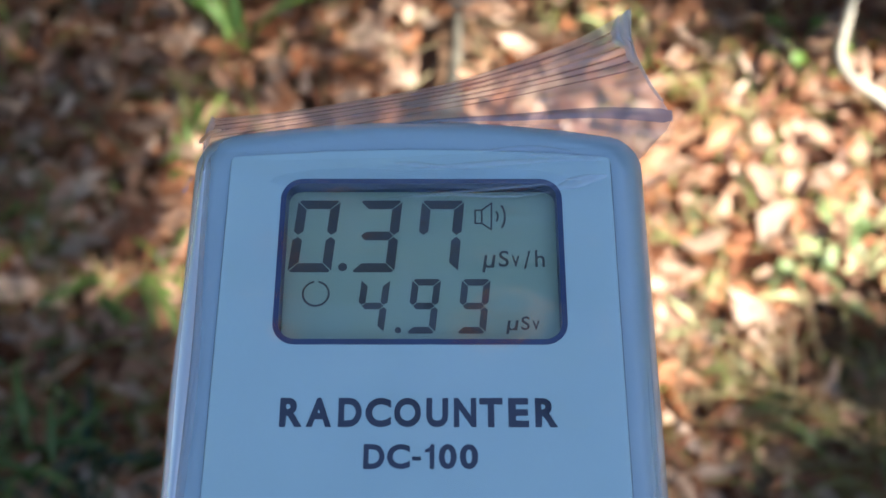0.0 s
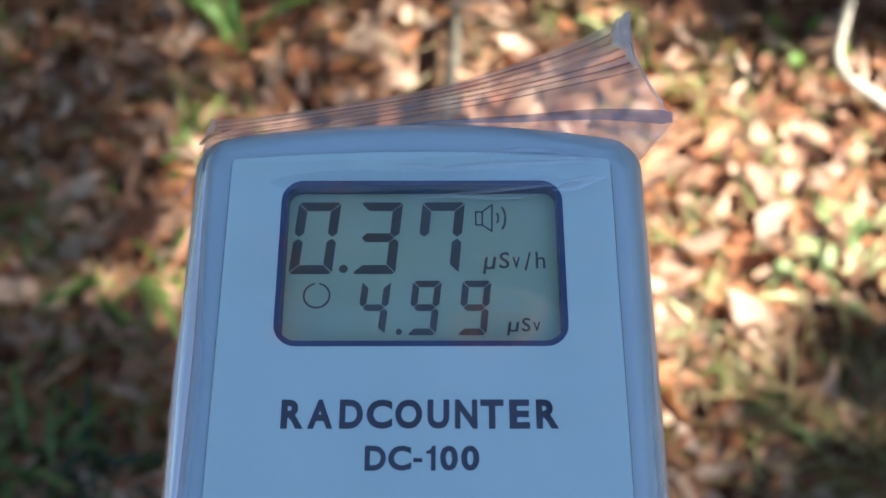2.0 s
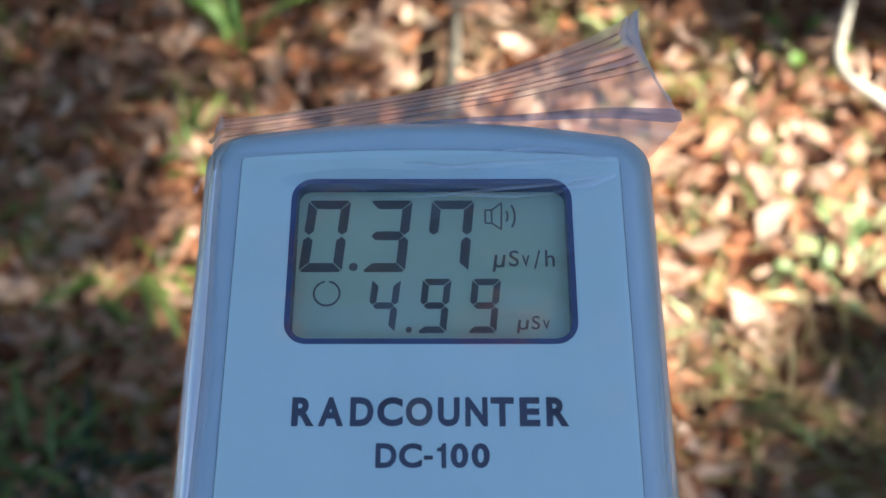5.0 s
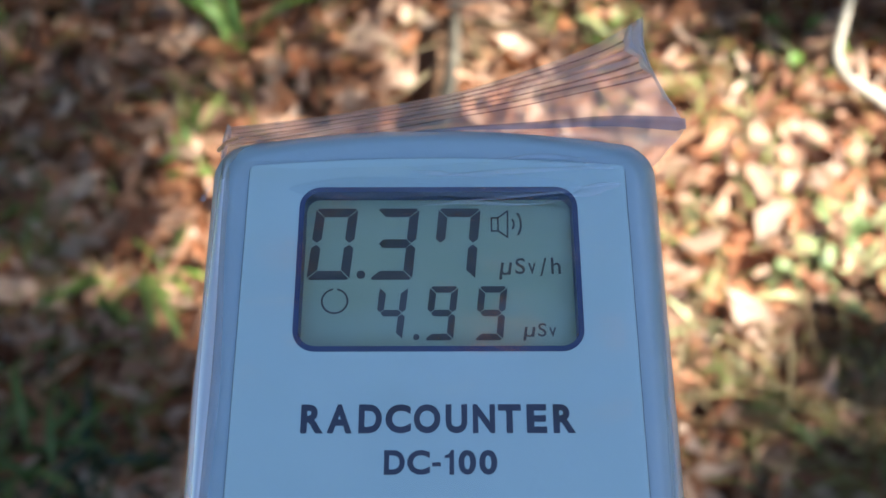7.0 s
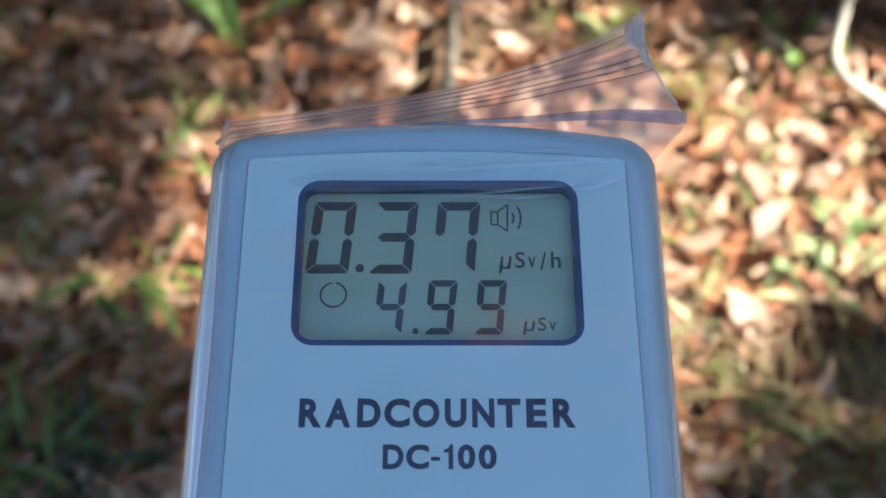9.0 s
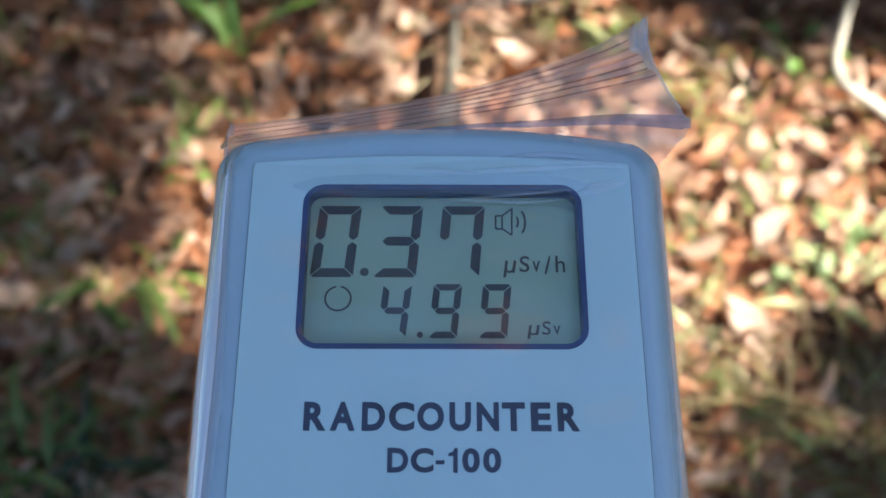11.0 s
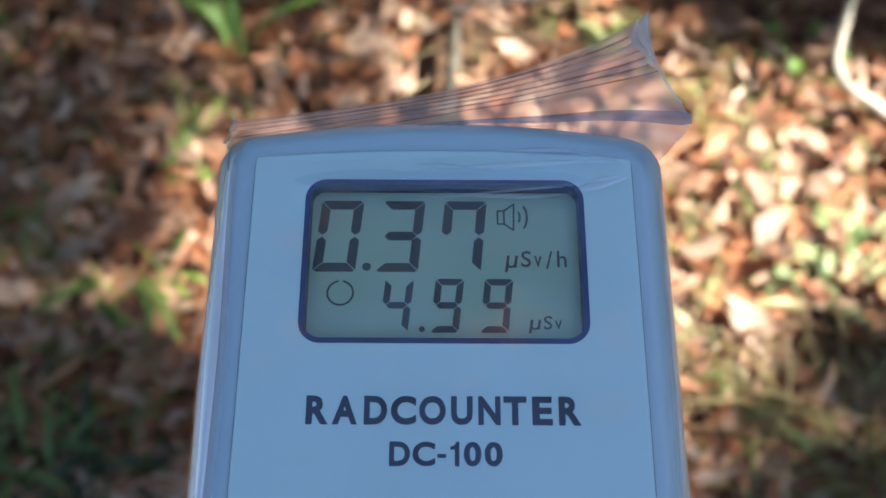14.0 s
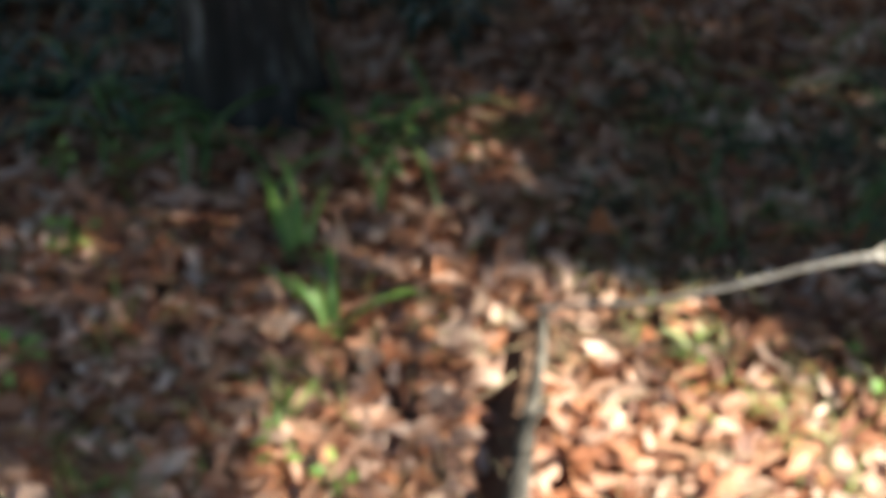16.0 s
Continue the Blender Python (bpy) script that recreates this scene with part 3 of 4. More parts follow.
def build_meter():
    m = new("radiation_meter")
    m.matrix_basis = METER
    tagged(m, "pale grey plastic handheld radiation meter sealed in clear bag", "radiation meter")
    win = dict(x0=-19.5, x1=18.85, y0=-13.1, y1=10.95)

    def case(inset, z, top, r, bow=3.2):
        return rrect(-33.1 + inset, 31.3 - inset, -92 + inset, 20.2 - top, r, z, bow)

    def hole(d, z, r=3.0):
        return rrect(win["x0"] - d, win["x1"] + d, win["y0"] - d, win["y1"] + d, r + d, z)
    rings = [case(4, -25, 4, 3), case(1.5, -24.3, 1.5, 5), case(0.3, -22.5, 0.3, 4.7), case(0, -20, 0, 4.7), case(0, -7.4, 0, 4.7), case(0.12, -5.8, 0.3, 4.7), case(0.45, -4.3, 0.9, 4.5),
             case(1.0, -3.0, 1.7, 4.3), case(1.7, -1.95, 2.6, 4.1), case(2.5, -1.15, 3.5, 3.8), case(3.4, -0.62, 4.3, 4.0), case(4.4, -0.40, 5.1, 3.4), case(5.6, -0.62, 6.0, 2.8), case(6.9, -0.70, 7.2, 2.4),
             hole(0.05, -0.70), hole(0.05, -3.1)]
    part("body", loops(rings, True, True), M_CASE, m)
    edge = lambda d, z: rrect(-26.75 + d, 25.75 - d, -88 + d, 14.4 - d, 0.7, z, 1.2)
    panel = loops([edge(0, -0.9), edge(0, -0.10), edge(0.14, 0.0), hole(0, 0.0), hole(0, -0.9)], closed=True)
    part("front_panel", panel, M_PANEL, m, "smooth pale grey printed front panel", smooth=False)
    groove = loops([edge(-0.14, -0.72), edge(-0.14, -0.48), edge(0.02, -0.48), edge(0.02, -0.72)], closed=True)
    part("panel_groove", groove, M_GROOVE, m, "thin strip painted with the shade of the panel gap")
    frame_ring = loops([hole(-0.02, -0.4), hole(-0.02, 0.05), hole(-0.75, 0.05, 3.0), hole(-0.80, -2.45, 2.6), hole(-0.02, -2.45)], closed=True)
    part("display_frame", frame_ring, M_NAVY, m, "navy blue rounded display frame", smooth=False)
    lcd = part("display", loops([hole(-0.06, -3.0), hole(-0.06, -2.5)], True, True), M_LCD, m, "grey-green liquid crystal display", smooth=False)
    x1s = (-11.55, -2.99, 5.58)
    for glyph, x1 in zip("037", x1s):
        segment_digit("figure", lcd, glyph, x1, -1.96, 5.85, 10.78, 1.30, 0.95, M_SEG)
    disc("decimal_point", lcd, -10.93, -1.21, 0.60, M_SEG, LCD_Z + 0.00002)
    for glyph, x1 in zip("499", (-4.40, 2.40, 9.05)):
        segment_digit("figure", lcd, glyph, x1, -10.71, 3.85, 7.75, 0.92, 0.8, M_SEG)
    disc("decimal_point", lcd, -3.28, -10.24, 0.42, M_SEG, LCD_Z + 0.00002)
    disc("ring_mark", lcd, -14.36, -5.09, 1.87, M_FINE, LCD_Z + 0.00002, 1.60, 9)
    lettering("unit_lettering", lcd, [("\u00b5", 8.1, 9.6, -1.95, 0.55, 0.35), ("S", 10.2, 11.55, -1.15, 1.22, 0.1), ("v", 11.95, 13.0, -1.15, 0.5, 0),
              ("/", 13.55, 14.5, -1.45, 1.22, 0), ("h", 15.1, 16.4, -1.15, 1.30, 0)], LCD_Z + 0.00002, M_FINE, 0.006)
    lettering("unit_lettering", lcd, [("\u00b5", 11.1, 12.5, -10.75, -8.85, 0.3), ("S", 13.0, 14.1, -10.2, -8.3, 0.1), ("v", 14.45, 15.4, -10.2, -8.9, 0)], LCD_Z + 0.00002, M_FINE, 0.006)
    # loudspeaker mark: box, horn and two waves in line
    def stroke(points, w, closed=False):
        bm = bmesh.new()
        pts = [Vector((x, y, 0)) for x, y in points]
        if closed:
            pts.append(pts[0])
        for a, b in zip(pts, pts[1:]):
            s = (b - a).normalized().cross(Vector((0, 0, 1))) * w / 2
            e = (b - a).normalized() * w * 0.3
            vs = [bm.verts.new(q * 0.001) for q in (a - e + s, b + e + s, b + e - s, a - e - s)]
            bm.faces.new(vs)
        ob = part("loudspeaker_mark", bm, M_FINE, lcd, smooth=False)
        ob.location.z = LCD_Z + 0.00006
    stroke([(7.05, 7.35), (7.95, 7.35), (7.95, 5.35), (7.05, 5.35)], 0.24, True)
    stroke([(7.95, 7.35), (9.34, 8.45), (9.24, 4.40), (7.95, 5.35)], 0.24)
    stroke([(9.75 + 0.42 * math.cos(a), 6.4 + 0.85 * math.sin(a)) for a in (-1.0, -0.5, 0, 0.5, 1.0)], 0.27)
    stroke([(10.2 + 0.95 * math.cos(a), 6.4 + 1.95 * math.sin(a)) for a in (-1.0, -0.6, -0.2, 0.2, 0.6, 1.0)], 0.30)
    part("display_pane", loops([hole(-0.82, -0.25, 2.6), hole(-0.82, -0.15, 2.6)], True, True), M_PANE, m, "clear display window", smooth=False).visible_shadow = False
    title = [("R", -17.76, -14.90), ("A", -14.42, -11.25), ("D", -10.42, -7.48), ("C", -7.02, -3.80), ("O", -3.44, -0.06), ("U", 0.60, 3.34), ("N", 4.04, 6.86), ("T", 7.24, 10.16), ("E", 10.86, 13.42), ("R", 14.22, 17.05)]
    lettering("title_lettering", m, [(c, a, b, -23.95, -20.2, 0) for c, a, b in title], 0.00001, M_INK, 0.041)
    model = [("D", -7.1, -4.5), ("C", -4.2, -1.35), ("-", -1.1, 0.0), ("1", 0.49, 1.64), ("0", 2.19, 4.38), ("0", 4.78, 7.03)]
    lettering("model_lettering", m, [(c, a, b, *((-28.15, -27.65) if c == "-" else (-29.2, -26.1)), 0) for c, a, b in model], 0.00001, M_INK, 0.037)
    return m


def curve_at(points, s):
    """A smooth run through the points, from s = 0 to 1 by equal steps."""
    n = len(points) - 1
    i = min(n - 1, int(s * n))
    t = s * n - i
    p0, p1, p2, p3 = [Vector(points[max(0, min(n, k))]) for k in (i - 1, i, i + 1, i + 2)]
    return 0.5 * ((2 * p1) + (p2 - p0) * t + (2 * p0 - 5 * p1 + 4 * p2 - p3) * t * t + (3 * p1 - p0 - 3 * p2 + p3) * t ** 3)


MOUTH = [(-31.9, 16.8, -4), (-20.8, 19.0, -4), (-10, 20.5, -3.4), (2, 21.8, -3), (13, 22.4, -3), (24.7, 22.6, -2), (35.1, 21.5, -1)]
LIP = [(-34.3, 30.7, -17), (-22.5, 32.2, -17), (-11, 33.5, -16), (2, 35.8, -15), (13.5, 38.6, -13), (24, 41.3, -10), (31.6, 43.9, -6)]


def build_bag():
    bag = new("zip_bag")
    bag.matrix_basis = METER
    tagged(bag, "clear plastic zip bag wrapped tightly round the meter", "plastic bag")
    # sleeve of film, row by row from its foot to the mouth
    rows = []
    ys = [-95, -85, -70, -60, -52, -46, -40, -36] + [-33 + 1.0 * k for k in range(47)] + [14.5, 15.5, 16.5, 17.5]
    section = [(-33.25, -15), (-33.3, -9), (-33.25, -6), (-33.0, -4.2), (-32.5, -2.4), (-31.7, -0.7), (-29.8, -0.25), (-28, 0.1)]
    n_front = 64
    for y in ys:
        ring = []
        fall = max(0.0, y - 11.5)
        drop = 0.055 * fall ** 2
        cross = section + [(-26.5 + 51.3 * k / (n_front - 1), 0.28) for k in range(n_front)] + [(-1.8 - x, z) for x, z in reversed(section)]
        for x, z in cross:
            wr = 0.10 * noise.noise(Vector((x * 0.10, y * 0.22, 1.7)))
            corner = max(0.0, min(1.0, (y + 2) / 14)) * max(0.0, min(1.0, (x + 18) / 30))
            fold = abs(math.sin(y * 1.15 - x * 0.10 + 1.8 * math.sin(x * 0.11))) ** 3
            lift = 0.10 + wr + corner * 0.55 * fold
            side = 0.35 * noise.noise(Vector((x * 0.2, y * 0.13, 8.2))) if abs(x) > 31 else 0.0
            grow = 1.0 + side * 0.012
            ring.append((x * grow * 0.001, y * 0.001, (z + max(0.02, lift) * (z > -3) - drop) * 0.001))
        back = [(30 - 62 * k / 11, -25.6) for k in range(12)]
        ring += [(x * 0.001, y * 0.001, z * 0.001) for x, z in [(31.9, -22)] + back + [(-33.7, -22)]]
        rows.append(ring)
    total, front = len(rows[0]), len(section) * 2 + n_front
    last = []
    for i in range(total):
        s = i / (front - 1) if i < front else 1 - (i - front + 1) / (total - front + 1)
        p = curve_at(MOUTH, s)
        last.append((p.x * 0.001, p.y * 0.001, (p.z - (0.4 if i >= front else 0)) * 0.001))
    mid = [tuple(Vector(a).lerp(Vector(b), 0.5) + Vector((0, 0.0004, 0.0004 if i < front else -0.0004))) for i, (a, b) in enumerate(zip(rows[-1], last))]
    part("sleeve", loops(rows + [mid, last]), M_FILM, bag)
    # flap above the mouth, bent back where the film is pulled, its free end drawn in
    def flap_at(s, v):
        p = curve_at(MOUTH, s).lerp(curve_at(LIP, s), v)
        p.z += 1.1 * math.sin(math.pi * v)
        if s > 0.86:
            p.x -= 2.3 * math.sin(math.pi * v) ** 1.2 * ((s - 0.86) / 0.14) ** 1.5
        return p

    cols, up = 70, 66
    sheet = []
    for j in range(up + 1):
        v = j / up
        for i in range(cols + 1):
            s = i / cols
            p = flap_at(s, v)
            ribbed = max(0.0, min(1.0, (v - 0.3) / 0.08)) * max(0.0, min(1.0, (0.96 - v) / 0.05))
            p.z += 0.35 * noise.noise(Vector((s * 3, v * 9, 2.2))) + 0.16 * ribbed * math.sin(v * 62) + 0.25 * noise.noise(Vector((s * 26, v * 2.5, 5.0))) * max(0.0, s - 0.8) * 5
            sheet.append(p * 0.001)
    w = cols + 1
    faces = [(j * w + i, j * w + i + 1, (j + 1) * w + i + 1, (j + 1) * w + i) for j in range(up) for i in range(cols)]
    flap = pydata("zip_flap", sheet, faces, M_FLAP, bag, "thin clear flap with moulded zip ridges")

    def end_fold(s0, sign, v0, v1, deep, label, seed):
        """A narrow fold of film along one end of the flap, made whitish to carry a glint."""
        fold, ff = [], []
        for j in range(31):
            v = v0 + (v1 - v0) * j / 30
            reach = deep * (0.06 + 0.94 * math.sin(math.pi * (0.04 + 0.92 * j / 30)) ** 0.8) * (1 + 0.35 * noise.noise(Vector((j * 0.16, seed, 0))))
            for i in range(9):
                s = s0 - sign * reach * (8 - i) / 8
                p = flap_at(s, v)
                p.z += 0.35 + 0.3 * seed * 0.1 + 0.6 * math.sin(math.pi * i / 8) + 0.3 * noise.noise(Vector((s * 40, v * 5, 6.1)))
                fold.append(p * 0.001)
        for j in range(30):
            for i in range(8):
                ff.append((j * 9 + i, j * 9 + i + 1, j * 9 + i + 10, j * 9 + i + 9))
        pydata("glint_fold", fold, ff, M_TIP, flap, label)
    for k, (s0, v0, v1, deep) in enumerate(((0.995, 0.10, 0.99, 0.030), (0.975, 0.42, 0.98, 0.050), (0.945, 0.60, 0.97, 0.040), (0.985, 0.62, 0.97, 0.075))):
        end_fold(s0, 1, v0, v1, deep, "film fold that carries the flap tip's sky glint", k)
    end_fold(0.004, -1, 0.05, 0.97, 0.026, "pinched whitish film end", 5)
    for low, high, r in ((0.06, 0.40, 0.12), (0.20, 0.48, 0.15), (0.34, 0.555, 0.15), (0.50, 0.64, 0.18), (0.66, 0.74, 0.20), (0.82, 0.845, 0.20)):
        pts = []
        for i in range(22):
            t = i / 21
            p = flap_at(t, low + (high - low) * t * t * (3 - 2 * t))
            p.z += 0.14
            pts.append(p * 0.001)
        part("zip_ridge", tube(pts, [r * (0.32 + 0.85 * k / 21) * 0.001 for k in range(22)], 6), M_RAIL, flap)
    # folded seam that closes the mouth, widest where the flap is pulled out
    seam, fc = [], []
    for i in range(41):
        s = 0.35 + 0.65 * i / 40
        p = curve_at(MOUTH, s)
        wide = (0.2 + 2.3 * (i / 40) ** 1.2) * (1.0 if i < 39 else 0.75)
        for k in range(4):
            seam.append(Vector((p.x, p.y + wide * (k / 3 - 0.6), p.z + 0.5 + 0.25 * math.sin(math.pi * k / 3))) * 0.001)
    for i in range(40):
        for k in range(3):
            fc.append((i * 4 + k, i * 4 + 4 + k, i * 4 + 5 + k, i * 4 + 1 + k))
    # loose gusset between the mouth and the corner of the meter
    gusset, gf = [], []
    under = [(2, 20.6, -4), (9, 21.0, -4), (16, 21.2, -4), (22, 20.2, -5), (26.5, 19.2, -6), (29.3, 18.2, -6.5), (30.6, 17.4, -7)]
    for j in range(9):
        for i in range(25):
            s, v2 = i / 24, j / 8
            p = curve_at(MOUTH, 0.50 + 0.50 * s).lerp(curve_at(under, s), v2)
            p.x += 0.75 * math.sin(math.pi * v2 ** 0.7) * s ** 3
            p.z += 0.5 * noise.noise(Vector((s * 6, v2 * 3, 4.4))) + 0.45 * math.sin(v2 * 11 + 2 * s) * s
            gusset.append(p * 0.001)
    for j in range(8):
        for i in range(24):
            gf.append((j * 25 + i, j * 25 + i + 1, j * 25 + i + 26, j * 25 + i + 25))
    pydata("gusset", gusset, gf, M_GUSSET, bag, "loose wrinkled film corner")
    # creases where the film is pulled over the face, and added highlight strips: points, width, height over the face
    def crease(points, width, z, name="crease", mat=M_CREASE, tilt=0.0):
        vs, qs, n = [], [], 24
        for i in range(n + 1):
            s = i / n
            a, b = curve_at([(x, y, 0) for x, y in points], max(0, s - 0.02)), curve_at([(x, y, 0) for x, y in points], min(1, s + 0.02))
            p = curve_at([(x, y, 0) for x, y in points], s)
            side = (b - a).normalized().cross(Vector((0, 0, 1)))
            w = width * (0.12 + 0.88 * math.sin(math.pi * s) ** 0.7) * (1 + 0.25 * math.sin(9 * s + width * 7))
            fall = 0.055 * max(0.0, p.y - 11.5) ** 2
            for k, up in ((-0.5, 0.0), (-0.2, 0.16), (0.15, 0.2), (0.5, 0.0)):
                q = p + side * w * k
                vs.append((q.x * 0.001, q.y * 0.001, (z + up * min(1.0, w) - fall + tilt * w * k) * 0.001))
        for i in range(n):
            for k in range(3):
                qs.append((i * 4 + k, i * 4 + 4 + k, i * 4 + 5 + k, i * 4 + 1 + k))
        pydata(name, vs, qs, mat, bag)

    crease([(8.9, 18.2), (10.2, 18.8), (12.2, 19.1), (15.0, 18.8)], 0.6, 1.6)
    crease([(8.9, 18.0), (10.6, 18.4), (12.6, 18.6)], 0.3, 1.6)
    crease([(7.4, 14.9), (11.3, 15.6), (15.3, 15.8), (19.2, 15.2), (21.5, 14.3), (23.9, 13.8)], 0.75, 1.1)
    crease([(10.6, 15.0), (15.2, 14.4), (19.1, 14.1), (21.1, 14.5)], 0.4, 1.1)
    crease([(-1.2, 12.1), (7.4, 12.8), (15.2, 13.3), (20.6, 13.6), (24.4, 13.4)], 0.8, 1.0)
    crease([(17.7, 9.0), (21.2, 10.0), (25.0, 10.9)], 1.5, 1.0)
    crease([(18.1, 10.0), (22.0, 10.7), (25.0, 11.0)], 0.5, 1.25)
    crease([(-1.1, 7.9), (5.8, 8.6), (12.0, 9.2), (18.1, 9.8)], 0.45, 1.0)
    crease([(-5.0, 7.5), (3.5, 8.1), (11.2, 7.8), (17.7, 8.5)], 0.5, 1.0)
    # wide band added over the display top for its sky reflection
    crease([(-21.0, 10.3), (-8.0, 10.5), (6.0, 10.6), (19.5, 10.6)], 3.6, 0.75, mat=M_SHEEN)
    crease([(-4.3, 13.0), (0.4, 12.6), (6.6, 11.9)], 0.7, 1.0)
    # strips added along the case edges to make their highlights
    for shift, width, z, mat in ((0.0, 3.0, -0.35, M_SOFTGLINT), (-0.1, 2.2, -0.1, M_SOFTGLINT), (-0.15, 1.3, 0.15, M_GLINT)):
        crease([(-30.3 + shift, 15.2), (-30.3 + shift, 4.4), (-30.2 + shift, -11.9), (-30.1 + shift, -32.4), (-30.0 + shift, -80)], width, z, "edge_glint", mat, -0.2)
    crease([(-25.5, 19.6), (-28.0, 18.6), (-29.6, 17.0), (-30.3, 14.6), (-30.4, 12.0)], 1.3, 0.25, "edge_glint", M_SOFTGLINT)
    crease([(29.1, -12.2), (29.1, -24.1), (29.0, -32.5), (28.9, -60)], 0.28, 0.4, "edge_glint")
    crease([(28.6, -17.0), (28.5, -24.1), (28.4, -31.2), (28.3, -60)], 0.22, 0.45, "edge_glint")
    crease([(-30.2, 22.8), (-31.2, 21.1), (-31.7, 18.8), (-31.8, 17.5)], 0.9, 0.2, "corner_fold", M_GLINT)
    crease([(-33.2, 14.4), (-33.9, 12.9), (-34.2, 11.2)], 1.0, -5.0, "corner_fold")
    pydata("mouth_seam", seam, fc, M_SEAM, bag, "creased film seam with reflected sky in its blue tint")
    return bag


build_ground()
build_litter()
build_straw()
build_sprigs()

# Trees: the one that stands in view, and two unseen ones added to shade the scene
# Low boughs out of view, added to keep skylight off the ground below
low = [(1.3, 0.7, 2.6, 0.7), (0.4, 0.5, 2.4, 0.6), (-0.5, 0.3, 2.5, 0.7), (-1.4, 0.4, 2.6, 0.7), (-0.9, 1.2, 2.7, 0.8), (0.2, 1.4, 2.8, 0.8), (1.4, 1.7, 2.8, 0.8), (2.2, 1.0, 2.7, 0.7), (0.6, 2.4, 3.0, 1.0), (-1.0, 2.3, 3.0, 0.9), (1.6, -0.2, 2.3, 0.55), (1.0, -0.1, 2.25, 0.5), (0.2, 0.0, 2.3, 0.4), (-1.0, -0.1, 2.4, 0.5), (2.3, 0.1, 2.4, 0.6), (-1.2, -0.9, 2.5, 0.6), (-0.4, -0.8, 2.6, 0.5), (0.4, -0.75, 2.6, 0.45), (-1.7, 0.0, 2.3, 0.6), (-2.3, 0.6, 2.4, 0.7), (-2.0, -0.8, 2.5, 0.6), (-0.1, 0.25, 2.0, 0.4), (-0.7, 0.1, 1.9, 0.4),
       (0.8, -0.25, 1.25, 0.35), (1.3, -0.15, 1.3, 0.35), (0.4, 0.1, 1.2, 0.35), (-0.3, 0.15, 1.2, 0.35), (-0.8, -0.1, 1.25, 0.35), (-1.2, 0.0, 1.3, 0.4), (1.0, 0.45, 1.3, 0.5), (0.1, 0.65, 1.3, 0.5), (-0.8, 0.55, 1.3, 0.5), (1.8, 0.5, 1.4, 0.5), (0.1, -0.4, 1.35, 0.38), (-0.5, -0.4, 1.35, 0.38), (0.6, -0.5, 1.4, 0.32), (-1.0, -0.5, 1.4, 0.38)]
main_tree = build_tree(-0.675, 2.20, 7.5, 0.135, (-0.01, 0.02), [(1.9, low[0][:3]), (2.0, low[3][:3]), (2.1, low[4][:3]), (2.2, low[5][:3]), (2.4, low[6][:3]), (2.5, low[8][:3]), (1.1, low[23][:3]), (1.1, low[27][:3]), (1.1, low[29][:3]), (1.2, low[31][:3]), (4.6, (-0.2, -1.3, 5.8)), (5.0, (0.7, -1.45, 6.0))],
           low + [(0, 1.0, 7.0, 0.9)],
           "tree trunk with shade in its near-black bark and pale lichen patches", 5, per=9500)
def overhead(spots, turn, per):
    """Unseen clumps added for film reflections, six metres up, over the meter, in the tree's own place: world x, y and
    radius.
    """
    return leaf_cloud(random.Random(turn), [(x + 0.675, y - 2.2, 6.0, r) for x, y, r in spots], per, 0.085)


v, f = overhead([(-0.30, 1.18, 0.19), (0.08, 1.20, 0.20), (0.42, 1.16, 0.19), (0.76, 1.24, 0.18), (0.20, 1.00, 0.17), (0.62, 0.97, 0.18), (-0.62, 1.12, 0.17), (-0.42, 0.94, 0.14), (-0.05, 0.92, 0.12), (0.95, 0.98, 0.17), (-1.0, 1.2, 0.2), (0.5, 0.62, 0.13), (-0.2, 0.45, 0.12)], 9, 4200)
pydata("upper_crown", v, f, M_CANOPY, main_tree, smooth=False)
v, f = overhead([(0.12, 0.77, 0.13), (0.32, 0.86, 0.10), (-0.76, 0.92, 0.15), (-0.50, 1.33, 0.11), (-0.16, 1.05, 0.07), (0.75, 0.72, 0.09)], 8, 8000)
pydata("turned_crown", v, f, M_AUTUMN, main_tree, "unseen orange leaves added for their reflection in the film", smooth=False)
TREE_A = (3.9, 2.3)
clumps_a = [shaded(gx, gy, far, r, TREE_A) for gx, gy, far, r in (
    (-1.5, 2.4, 4.6, 0.55), (-0.9, 2.45, 4.4, 0.45), (-0.45, 2.6, 4.7, 0.36), (0.32, 2.2, 4.5, 0.38), (0.85, 1.95, 4.3, 0.42), (0.6, 2.9, 4.8, 0.6), (-0.6, 3.2, 4.9, 0.7), (1.35, 1.75, 4.4, 0.35), (1.4, 2.6, 4.6, 0.6), (-1.9, 3.3, 4.8, 0.7), (0.45, 1.85, 4.2, 0.22), (0.75, 1.68, 4.3, 0.22), (1.05, 1.62, 4.3, 0.26), (0.2, 1.95, 4.3, 0.2), (-0.62, 2.15, 4.0, 0.28), (-1.1, 2.2, 4.1, 0.3), (0.42, 1.72, 4.4, 0.16), (0.72, 1.59, 4.4, 0.17), (1.0, 1.52, 4.5, 0.20), (0.90, 1.46, 4.4, 0.11), (0.15, 1.86, 4.1, 0.15), (0.55, 1.66, 4.4, 0.12), (0.20, 1.70, 4.4, 0.10), (0.46, 1.60, 4.4, 0.11), (0.63, 1.56, 4.4, 0.10), (0.55, 1.50, 4.4, 0.08), (-1.12, 1.92, 4.2, 0.24), (-0.75, 1.96, 4.2, 0.20), (0.08, 2.5, 4.4, 0.26), (0.12, 2.3, 4.4, 0.18), (-1.4, 2.0, 4.3, 0.3), (0.6, 0.80, 4.5, 0.11))]
